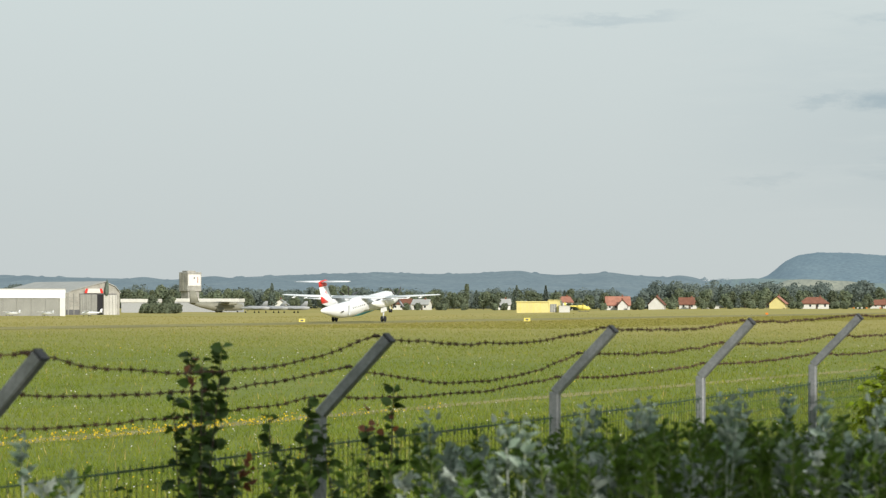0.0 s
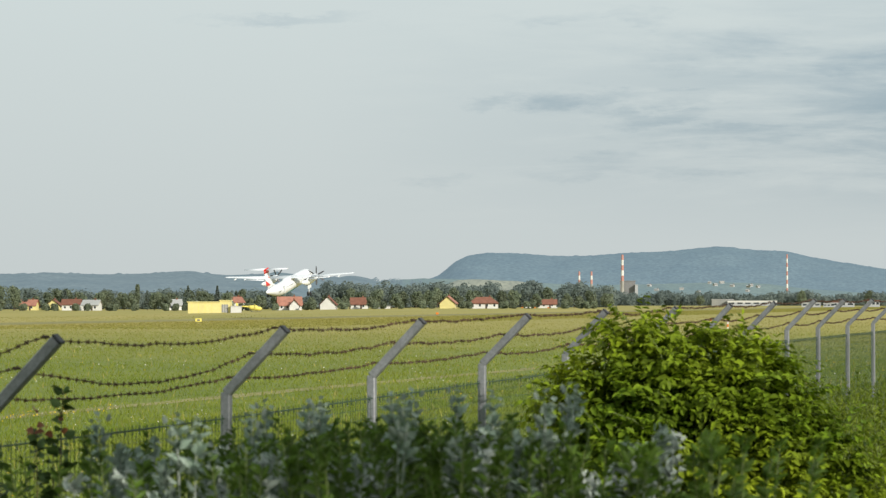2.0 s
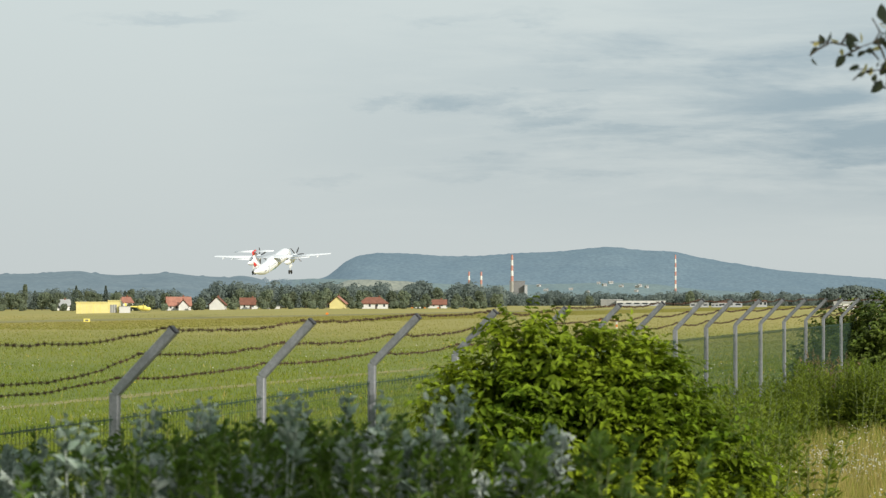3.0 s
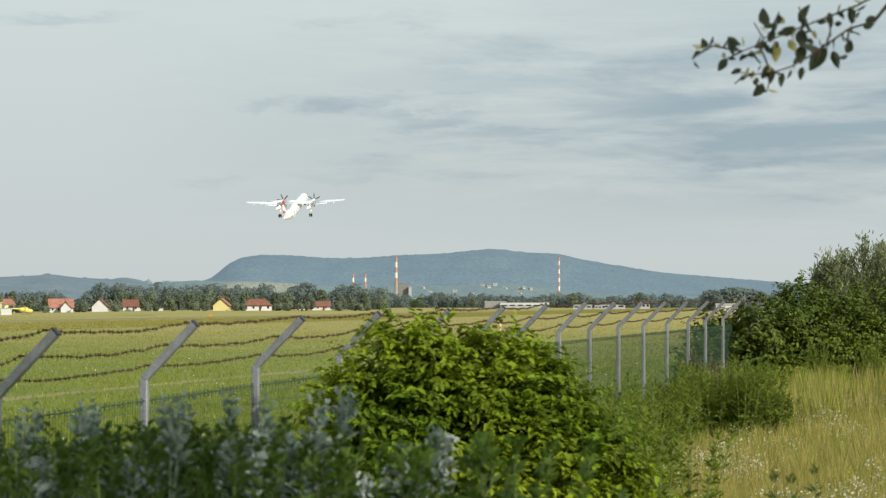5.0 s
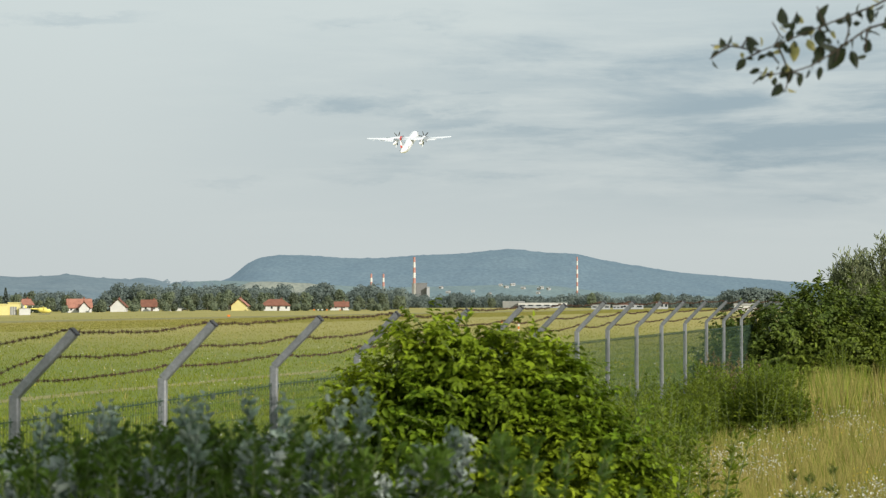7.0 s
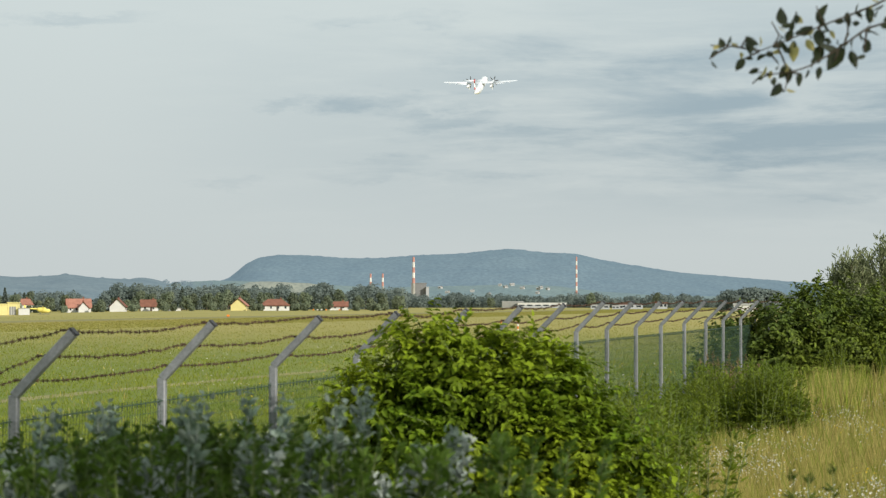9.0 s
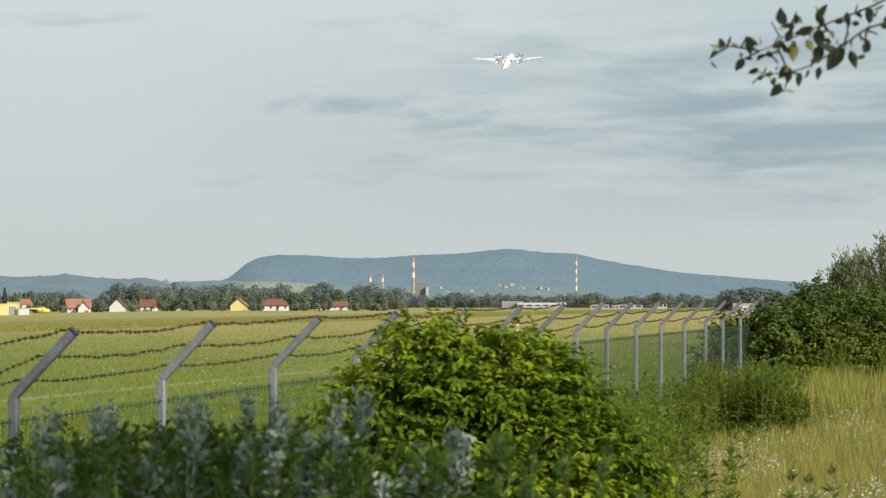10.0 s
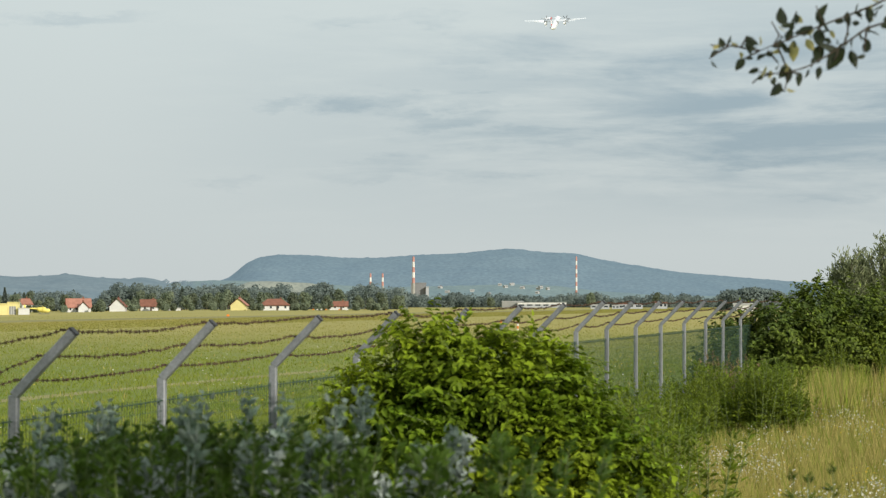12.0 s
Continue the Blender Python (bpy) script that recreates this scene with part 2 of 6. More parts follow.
M = {
    "blade": material("grass_blade", (0.24, 0.27, 0.03), 0.6, vary=0.2, scale=0.12, fine=2.0, second=(0.165, 0.225, 0.024), translucent=0.4, island=0.1),
    "straw": material("dry_grass", (0.42, 0.33, 0.11), 0.65, vary=0.3, scale=0.9, fine=3.0, second=(0.33, 0.31, 0.07), translucent=0.35, island=0.35),
    "flower_white": material("white_petal", (0.75, 0.74, 0.66), 0.6, vary=0.1, translucent=0.3),
    "flower_yellow": material("yellow_petal", (0.75, 0.52, 0.03), 0.6, vary=0.15, translucent=0.3),
    "leaf_bush": material("shrub_leaf", (0.265, 0.32, 0.018), 0.55, vary=0.3, scale=0.9, fine=14, second=(0.105, 0.175, 0.01), translucent=0.35, island=0.5, spec=0.15),
    "leaf_dark": material("dark_leaf", (0.075, 0.125, 0.03), 0.5, vary=0.3, scale=1.2, fine=14, translucent=0.3, island=0.4),
    "leaf_hedge": material("hedge_leaf", (0.15, 0.185, 0.016), 0.6, vary=0.35, scale=0.7, fine=10, second=(0.08, 0.12, 0.016), translucent=0.2, island=0.4),
    "leaf_willow": material("willow_leaf", (0.30, 0.33, 0.17), 0.5, vary=0.25, scale=1.0, fine=10, translucent=0.35, island=0.35),
    "leaf_silver": material("downy_silver_leaf", (0.51, 0.53, 0.49), 0.85, vary=0.25, scale=4, fine=40, second=(0.20, 0.265, 0.20), translucent=0.2, island=0.35),
    "leaf_weed": material("weed_leaf", (0.10, 0.165, 0.02), 0.55, vary=0.3, scale=2, fine=20, second=(0.045, 0.085, 0.013), translucent=0.4, island=0.4),
    "leaf_verge": material("verge_weed_leaf", (0.275, 0.325, 0.03), 0.55, vary=0.35, scale=1.0, fine=12, second=(0.11, 0.17, 0.016), translucent=0.45, island=0.35),
    "leaf_branch": material("tree_leaf", (0.05, 0.058, 0.03), 0.5, vary=0.3, scale=5, fine=40, second=(0.035, 0.046, 0.024), translucent=0.15, island=0.45),
    "leaf_yellow": material("yellowed_leaf", (0.58, 0.50, 0.20), 0.5, vary=0.3, translucent=0.4, island=0.3),
    "leaf_red": material("reddish_leaf", (0.20, 0.075, 0.03), 0.5, vary=0.3, translucent=0.3, island=0.3),
    "bark": material("bark", (0.13, 0.10, 0.075), 0.9, vary=0.4, scale=6, fine=60, bump=0.6),
    "stem": material("green_stem", (0.15, 0.19, 0.06), 0.7, vary=0.3, scale=6, fine=40),
    "stem_pale": material("pale_downy_stem", (0.40, 0.43, 0.38), 0.85, vary=0.2, scale=6, fine=60),
    "zinc": material("galvanised_steel", (0.285, 0.29, 0.30), 0.5, metal=0.4, vary=0.25, scale=5, fine=60, bump=0.1, objects=0.12),
    "cap": material("dark_plastic_cap", (0.05, 0.05, 0.055), 0.5, vary=0.2),
    "rust": material("rusty_wire", (0.12, 0.07, 0.045), 0.75, metal=0.4, vary=0.45, scale=7, fine=90),
    "mesh": material("green_coated_wire", (0.035, 0.07, 0.04), 0.5, vary=0.2, scale=3, fine=30),
    "asphalt": material("runway_asphalt", (0.295, 0.265, 0.092), 0.9, vary=0.3, scale=0.05, fine=1.5),
    "white": material("white_aircraft_paint", (0.84, 0.85, 0.86), 0.3, vary=0.04, scale=0.4, fine=6, spec=0.5),
    "red": material("red_paint", (0.72, 0.035, 0.025), 0.35, vary=0.08, scale=1, fine=10, spec=0.5),
    "teal": material("teal_paint", (0.07, 0.42, 0.55), 0.35, vary=0.08),
    "wing_grey": material("wing_grey_paint", (0.66, 0.68, 0.70), 0.4, vary=0.08, scale=0.5, fine=6),
    "glass_dark": material("dark_glazing", (0.03, 0.04, 0.05), 0.12, vary=0.2, spec=0.7),
    "rubber": material("black_rubber", (0.025, 0.025, 0.028), 0.85, vary=0.2),
    "steel_dark": material("dark_steel", (0.16, 0.16, 0.17), 0.45, metal=0.6, vary=0.2),
    "yellow": material("yellow_paint", (0.80, 0.68, 0.16), 0.6, vary=0.08, scale=0.3, fine=3),
    "cream": material("cream_yellow_render", (0.74, 0.65, 0.28), 0.8, vary=0.1, scale=0.3, fine=3),
    "plaster": material("white_plaster", (0.70, 0.69, 0.65), 0.85, vary=0.1, scale=0.3, fine=4, objects=0.08),
    # red paint paled by haze that is mixed into its base colour
    "hazed_red": material("hazed_red_paint", (0.50, 0.25, 0.21), 0.7, vary=0.15, scale=0.1, fine=1),
    "roof_red": material("red_clay_roof", (0.36, 0.165, 0.115), 0.85, vary=0.25, scale=0.5, fine=5, objects=0.2),
    "roof_brown": material("brown_tile_roof", (0.23, 0.10, 0.065), 0.85, vary=0.25, scale=0.5, fine=5, objects=0.2),
    "roof_grey": material("grey_sheet_roof", (0.40, 0.40, 0.38), 0.6, vary=0.15, scale=0.2, fine=2),
    "sheet_grey": material("grey_corrugated_sheet", (0.30, 0.30, 0.275), 0.65, vary=0.15, scale=0.3, fine=3),
    "concrete": material("weathered_concrete", (0.39, 0.375, 0.335), 0.9, vary=0.3, scale=0.4, fine=3),
    "olive": material("olive_drab_paint", (0.25, 0.245, 0.195), 0.65, vary=0.2, scale=0.3, fine=3),
    "haze_grey": material("pale_grey_aircraft_paint", (0.42, 0.43, 0.44), 0.6, vary=0.15),
    "orange": material("orange_paint", (0.75, 0.22, 0.03), 0.6, vary=0.1),
    # tree and conifer greens paled: distance haze is put into these base colours
    "tree": material("hazed_tree_foliage", (0.20, 0.225, 0.14), 0.8, vary=0.3, scale=0.2, fine=1.2, second=(0.145, 0.18, 0.115), island=0.12, objects=0.25, translucent=0.35),
    "conifer": material("conifer_foliage", (0.11, 0.14, 0.11), 0.8, vary=0.3, scale=0.3, fine=1.5, island=0.25, objects=0.2),
    "seed_brown": material("brown_seed_head", (0.33, 0.25, 0.12), 0.8, vary=0.3, scale=2, fine=20, translucent=0.2, island=0.35),
    "soil": material("dry_soil", (0.31, 0.28, 0.11), 0.95, vary=0.3, scale=0.4, fine=5, bump=0.4),
    # pale blue-grey base colour carries the distance haze over the woods
    "wood": material("hazed_wood_foliage", (0.175, 0.21, 0.185), 0.9, vary=0.3, scale=0.03, fine=0.2, second=(0.135, 0.17, 0.155), island=0.1, translucent=0.35),
}


def tawny(mat, near, far_off, colour):
    """Ripe seed heads turn the meadow tawny further out on the airfield, in long strips."""
    nt = mat.node_tree
    n, l = nt.nodes, nt.links
    hsv = next(x for x in n if x.type == "HUE_SAT")
    co = next(x for x in n if x.type == "TEX_COORD")
    targets = [k.to_socket for k in hsv.outputs[0].links]
    mp = n.new("ShaderNodeMapping")
    mp.inputs["Rotation"].default_value = (0, 0, radians(11))
    mp.inputs["Scale"].default_value = (0.035, 0.004, 1)
    l.new(co.outputs["Object"], mp.inputs[0])
    st = n.new("ShaderNodeTexNoise")
    st.inputs["Scale"].default_value, st.inputs["Detail"].default_value = 1.0, 4.0
    l.new(mp.outputs[0], st.inputs["Vector"])
    sep = n.new("ShaderNodeSeparateXYZ")
    l.new(co.outputs["Object"], sep.inputs[0])
    far = n.new("ShaderNodeMapRange")
    far.interpolation_type = "SMOOTHSTEP"
    far.inputs["From Min"].default_value, far.inputs["From Max"].default_value = near, far_off
    l.new(sep.outputs["Y"], far.inputs["Value"])
    mr = n.new("ShaderNodeMapRange")
    mr.inputs["From Min"].default_value, mr.inputs["From Max"].default_value = 0.35, 0.65
    mr.inputs["To Min"].default_value, mr.inputs["To Max"].default_value = 0.75, 1.0
    l.new(st.outputs["Fac"], mr.inputs["Value"])
    mu = n.new("ShaderNodeMath")
    mu.operation = "MULTIPLY"
    l.new(mr.outputs[0], mu.inputs[0])
    l.new(far.outputs[0], mu.inputs[1])
    mix = n.new("ShaderNodeMix")
    mix.data_type = "RGBA"
    mix.inputs["B"].default_value = (*colour, 1)
    l.new(mu.outputs[0], mix.inputs["Factor"])
    l.new(hsv.outputs[0], mix.inputs["A"])
    for t in targets:
        l.new(mix.outputs["Result"], t)
    return mat


M["ground"] = tawny(material("meadow_ground", (0.185, 0.21, 0.036), 0.95, vary=0.3, scale=0.035, fine=0.9, second=(0.135, 0.18, 0.028)), 70, 400, (0.365, 0.305, 0.088))
tawny(M["blade"], 70, 400, (0.32, 0.285, 0.078))


def hazed_hill_material(name, low, high, haze):
    """Far woods and fields with painted haze: pale bluish base colours mixed with a plain emission."""
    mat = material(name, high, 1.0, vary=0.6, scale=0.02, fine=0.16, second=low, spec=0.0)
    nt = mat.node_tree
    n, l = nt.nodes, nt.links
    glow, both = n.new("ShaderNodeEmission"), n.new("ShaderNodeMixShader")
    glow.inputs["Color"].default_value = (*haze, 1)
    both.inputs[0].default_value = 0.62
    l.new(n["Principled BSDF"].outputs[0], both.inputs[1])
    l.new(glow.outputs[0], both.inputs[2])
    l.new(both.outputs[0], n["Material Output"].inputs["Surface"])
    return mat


# brown cladding turned grey, haze painted into the base colour
M["works"] = material("haze_greyed_cladding", (0.22, 0.22, 0.22), 0.9, vary=0.15, scale=0.2, fine=1.0)
M["hill_far"] = hazed_hill_material("hazed_far_wooded_hill", (0.15, 0.215, 0.235), (0.20, 0.27, 0.28), (0.21, 0.295, 0.365))
M["hill_near"] = hazed_hill_material("hazed_wooded_hill", (0.13, 0.18, 0.19), (0.21, 0.26, 0.26), (0.235, 0.31, 0.36))
M["slope"] = hazed_hill_material("hazy_meadow_slope", (0.16, 0.23, 0.22), (0.24, 0.30, 0.24), (0.235, 0.315, 0.345))
M["field"] = hazed_hill_material("hazy_stubble_field", (0.30, 0.31, 0.22), (0.38, 0.37, 0.25), (0.29, 0.34, 0.33))


# ---- builders ----
def rng(seed):
    return np.random.default_rng(seed)


def mesh_object(name, verts, faces, mat, smooth=False):
    """One mesh from arrays of corners and of triangles or quads."""
    verts, faces = np.asarray(verts, np.float32), np.asarray(faces, np.int32)
    me = bpy.data.meshes.new(name)
    k = faces.shape[1]
    me.vertices.add(len(verts))
    me.vertices.foreach_set("co", verts.ravel())
    me.loops.add(faces.size)
    me.loops.foreach_set("vertex_index", faces.ravel())
    me.polygons.add(len(faces))
    me.polygons.foreach_set("loop_start", np.arange(0, faces.size, k, dtype=np.int32))
    if smooth:
        me.polygons.foreach_set("use_smooth", np.ones(len(faces), dtype=bool))
    me.update(calc_edges=True)
    me.materials.append(mat)
    return new(name, me)


def part(name, bm, mat, parent, label=""):
    """A bmesh as one mesh object under its thing or part."""
    me = bpy.data.meshes.new(name)
    bm.normal_update()
    bm.to_mesh(me)
    bm.free()
    me.materials.append(mat)
    ob = new(name, me)
    ob.parent = parent
    return tagged(ob, label)


def under(ob, parent, label=""):
    ob.parent = parent
    return tagged(ob, label)


def thing(name, m, label, category, group=""):
    ob = new(name)
    ob.empty_display_size = 0.2
    ob.matrix_world = m
    return tagged(ob, label, category, group)


def box(bm, x0, x1, y0, y1, z0, z1, bevel=0.0):
    r = bmesh.ops.create_cube(bm, size=1.0)
    for v in r["verts"]:
        v.co = Vector(((x0 + x1) / 2 + v.co.x * (x1 - x0), (y0 + y1) / 2 + v.co.y * (y1 - y0), (z0 + z1) / 2 + v.co.z * (z1 - z0)))
    if bevel:
        es = list({e for v in r["verts"] for e in v.link_edges})
        bmesh.ops.bevel(bm, geom=es, offset=bevel, segments=1, affect="EDGES")
    return bm


def tube(bm, points, radii, sides=6, cap=True):
    """A tapered tube along points."""
    rings = []
    for i, p in enumerate(points):
        a, b = points[max(i - 1, 0)], points[min(i + 1, len(points) - 1)]
        d = (Vector(b) - Vector(a)).normalized()
        u = d.orthogonal().normalized() if abs(d.z) > 0.9 else d.cross(Vector((0, 0, 1))).normalized()
        w = d.cross(u)
        rings.append([bm.verts.new(Vector(p) + (u * math.cos(2 * math.pi * k / sides) + w * math.sin(2 * math.pi * k / sides)) * radii[i]) for k in range(sides)])
    for r0, r1 in zip(rings, rings[1:]):
        for k in range(sides):
            bm.faces.new((r0[k], r0[(k + 1) % sides], r1[(k + 1) % sides], r1[k]))
    if cap:
        bm.faces.new(rings[0][::-1])
        bm.faces.new(rings[-1])
    return bm


def smooth_all(bm):
    for f in bm.faces:
        f.smooth = True
    return bm


def unit(v):
    return v / np.maximum(np.linalg.norm(v, axis=1, keepdims=True), 1e-9)


def leaf_arrays(points, along, length, width, seed, fold=0.16, droop=0.12, facing=None):
    """Folded leaves of two quads each: base points, directions, lengths and widths."""
    g = rng(seed)
    k = len(points)
    along = unit(along)
    side = unit(np.cross(along, unit(g.normal(size=(k, 3)) + np.array([0, 0, 1.2])) if facing is None else facing))
    up = np.cross(side, along)
    L, W = np.broadcast_to(length, k)[:, None], np.broadcast_to(width, k)[:, None]
    def at(u, v, w):
        return points + along * L * u + side * W * v + up * L * w
    v = np.stack([at(0, 0, 0), at(0.32, 0.5, fold), at(0.72, 0.38, fold * 0.6 - droop * 0.5), at(1, 0, -droop), at(0.72, -0.38, fold * 0.6 - droop * 0.5), at(0.32, -0.5, fold)], 1).reshape(-1, 3)
    b = np.arange(k)[:, None] * 6
    f = np.concatenate([b + np.array([[0, 3, 2, 1]]), b + np.array([[0, 5, 4, 3]])], 0)
    return v, f


def leaves(name, points, along, length, width, mat, seed, facing=None):
    return mesh_object(name, *leaf_arrays(points, along, length, width, seed, facing=facing), mat)


def ground_height(x, y):
    """A low bank along the fence, the level airfield beyond and a slight fall towards the hangars."""
    x, y = np.asarray(x, float), np.asarray(y, float)
    off = (x + 2.85) * 0.9733 - (y - 14.6) * 0.2294
    run = np.clip((y - 9) / 46, 0, 1)
    s = np.clip((off + 28) / 27, 0, 1)
    bank = (1.0 + 0.27 * run) * s * s * (3 - 2 * s)
    e = np.clip((off - 1.0) / 6, 0, 1)
    bank = bank + 0.35 * e * e * (3 - 2 * e)
    away = np.clip((y - 60) / 120, 0, 1)
    bank = bank * (1 - away * away * (3 - 2 * away))
    a, b = np.clip((y - 480) / 200, 0, 1), np.clip((-x - 110) / 90, 0, 1)
    f = np.clip((y - 90) / 240, 0, 1)
    bank = bank - 0.32 * f * f * (3 - 2 * f)
    return bank - 1.0 * a * a * (3 - 2 * a) * b * b * (3 - 2 * b)


def gz(x, y):
    return float(ground_height(x, y))


def polar(bearing, dist):
    return dist * math.sin(radians(bearing)), dist * math.cos(radians(bearing))


# ---- the ground, the runway and the hills ----
def build_ground():
    ang = np.radians(np.concatenate([np.arange(-30, 16, 0.5), np.arange(16, 330, 4.0)]))
    rad = np.concatenate([[0.0], np.geomspace(1.2, 4950, 130)])
    A, R = np.meshgrid(ang, rad)
    X, Y = R * np.sin(A), R * np.cos(A)
    Z = ground_height(X, Y)
    v = np.stack([X, Y, Z], -1).reshape(-1, 3)
    n, k = len(ang), len(rad)
    i, j = np.meshgrid(np.arange(k - 1), np.arange(n), indexing="ij")
    j2 = (j + 1) % n
    f = np.stack([i * n + j, (i + 1) * n + j, (i + 1) * n + j2, i * n + j2], -1).reshape(-1, 4)
    tagged(mesh_object("ground", v, f[:, ::-1], M["ground"], True), "wide mown airfield meadow with a low grassy bank", "meadow", kind="structure")


build_ground()


def build_runway():
    h = radians(11.0)
    d, s = Vector((math.sin(h), math.cos(h), 0)), Vector((math.cos(h), -math.sin(h), 0))
    c = Vector((-103, 402, 0))
    bm = bmesh.new()
    steps = [-400 + 60 * i for i in range(32)]
    rows = []
    for st in steps:
        rows.append([bm.verts.new((*(c + d * st + s * w).xy, max(gz(*(c + d * st + s * w).xy), -1.2) + 0.03)) for w in (-9, 9)])
    for a, b in zip(rows, rows[1:]):
        bm.faces.new((a[0], a[1], b[1], b[0]))
    ob = part("runway", bm, M["asphalt"], None)
    tagged(ob, "long grey asphalt runway across the meadow", "runway", kind="structure")


build_runway()


def ridge(name, mat, profile, dist, depth, seed, label, rough=1.0, step=0.04):
    """A wooded ridge: bearings and crest heights, with a bumpy crest and a slope towards the viewer."""
    g = rng(seed)
    bs = np.arange(profile[0][0], profile[-1][0] + 1e-6, step)
    crest = np.interp(bs, [p[0] for p in profile], [p[1] for p in profile])
    k = len(bs)
    soft_ = np.hanning(11)
    crest = np.convolve(np.pad(crest, 5, "edge"), soft_ / soft_.sum(), "valid")
    wob = np.zeros(k)
    for w, a in ((3, 0.55), (7, 0.35), (19, 0.2)):
        ker = np.hanning(w + 2)
        q = np.convolve(g.normal(size=k), ker / np.sqrt((ker ** 2).sum()), "same")
        wob += a * q
    rows = []
    for i, s in enumerate((0.0, 0.12, 0.3, 0.5, 0.68, 0.82, 0.92, 1.0, 1.35)):
        r = dist - depth * (1 - s)
        z = crest * (math.sin(min(s, 1) * math.pi / 2) ** 1.2) if s <= 1 else crest * 0.2
        ker = np.hanning(31)
        lump = np.convolve(g.normal(size=k), ker / np.sqrt((ker ** 2).sum()), "same") * rough * (1.2 if 0 < s < 0.9 else 0.0) + wob * rough * (0.85 if s > 0.95 else 0.0)
        rows.append(np.stack([r * np.sin(np.radians(bs)), r * np.cos(np.radians(bs)), z + lump - (3 if s == 0 else 0)], 1))
    v = np.concatenate(rows)
    i, j = np.meshgrid(np.arange(len(rows) - 1), np.arange(k - 1), indexing="ij")
    f = np.stack([i * k + j, i * k + j + 1, (i + 1) * k + j + 1, (i + 1) * k + j], -1).reshape(-1, 4)
    tagged(mesh_object(name, v, f, mat, True), label, "hill", kind="structure")


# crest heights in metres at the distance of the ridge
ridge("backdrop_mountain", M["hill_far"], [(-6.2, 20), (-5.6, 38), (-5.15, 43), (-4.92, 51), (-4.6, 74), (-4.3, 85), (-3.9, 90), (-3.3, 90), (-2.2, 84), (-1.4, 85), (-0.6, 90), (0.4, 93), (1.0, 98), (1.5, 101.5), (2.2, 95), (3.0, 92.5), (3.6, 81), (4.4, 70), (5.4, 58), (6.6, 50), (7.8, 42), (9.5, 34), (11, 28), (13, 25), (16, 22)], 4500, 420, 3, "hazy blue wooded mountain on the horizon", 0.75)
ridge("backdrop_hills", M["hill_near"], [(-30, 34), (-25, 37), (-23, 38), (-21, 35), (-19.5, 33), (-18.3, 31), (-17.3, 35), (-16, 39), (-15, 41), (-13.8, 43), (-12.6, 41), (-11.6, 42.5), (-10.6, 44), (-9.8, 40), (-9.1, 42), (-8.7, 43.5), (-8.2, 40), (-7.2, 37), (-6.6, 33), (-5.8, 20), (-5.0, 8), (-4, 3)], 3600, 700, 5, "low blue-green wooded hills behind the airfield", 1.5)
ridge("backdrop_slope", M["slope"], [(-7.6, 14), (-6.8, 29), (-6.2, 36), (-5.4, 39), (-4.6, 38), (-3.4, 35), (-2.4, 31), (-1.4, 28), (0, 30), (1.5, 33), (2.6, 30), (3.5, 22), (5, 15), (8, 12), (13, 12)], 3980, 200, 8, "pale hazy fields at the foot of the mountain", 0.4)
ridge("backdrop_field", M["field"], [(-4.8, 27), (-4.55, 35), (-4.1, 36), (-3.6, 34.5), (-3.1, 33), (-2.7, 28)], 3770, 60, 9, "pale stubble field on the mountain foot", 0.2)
# ---- the fence ----
FENCE_DIR = Vector((0.2294, 0.9733, 0))
FENCE_OUT = Vector((0.9733, -0.2294, 0))
POST_AT = (-3.10, -2.04, -0.97, 0.11, 1.07, 2.01, 2.96, 3.95, 5.00, 5.93, 7.01, 7.88, 8.85, 9.82, 10.85, 11.88, 12.87, 14.00, 15.05, 16.05)


def tip(i):
    z = float(np.interp(i, (-3, -2, -1, 0, 2, 5, 7, 10, 16), (3.17, 3.20, 3.232, 3.242, 3.295, 3.365, 3.42, 3.44, 3.475)))
    return Vector((-2.287 + 0.6305 * i, 14.5 + 2.677 * i, z))


ARM_OUT, ARM_UP, TALL = 0.38, 0.385, 2.22


def fence_post():
    """A bent galvanised post: upright with an arm that leans outwards; its origin is on the ground."""
    top = TALL - ARM_UP
    ob = thing("fence_post", Matrix(), "bent galvanised steel fence post holding barbed wire", "fence post", "posts of the perimeter fence")
    bm = box(bmesh.new(), -0.03, 0.03, -0.026, 0.026, -0.1, top - 0.012, 0.007)
    part("upright", bm, M["zinc"], ob)
    bm = box(bmesh.new(), -0.029, 0.029, -0.026, 0.026, 0.0, math.hypot(ARM_OUT, ARM_UP), 0.007)
    bm.transform(Matrix.Translation((0, 0, top - 0.018)) @ Matrix.Rotation(math.atan2(ARM_OUT, ARM_UP), 4, "Y"))
    arm = part("arm", bm, M["zinc"], ob)
    bm = box(bmesh.new(), -0.031, 0.031, -0.028, 0.028, math.hypot(ARM_OUT, ARM_UP) - 0.004, math.hypot(ARM_OUT, ARM_UP) + 0.012, 0.004)
    bm.transform(Matrix.Translation((0, 0, top - 0.018)) @ Matrix.Rotation(math.atan2(ARM_OUT, ARM_UP), 4, "Y"))
    part("end_cap", bm, M["cap"], arm, "dark plastic end cap")
    for f in (0.12, 0.5, 0.9):
        bm = bmesh.new()
        c = Vector((ARM_OUT * f, 0, top + ARM_UP * f)) + Vector((-0.7, 0, 0.7)) * 0.045
        tube(bm, [c + Vector((0, -0.035, 0)), c + Vector((0, 0.035, 0))], [0.008, 0.008], 5)
        part("wire_clip", bm, M["rust"], arm)
    return ob


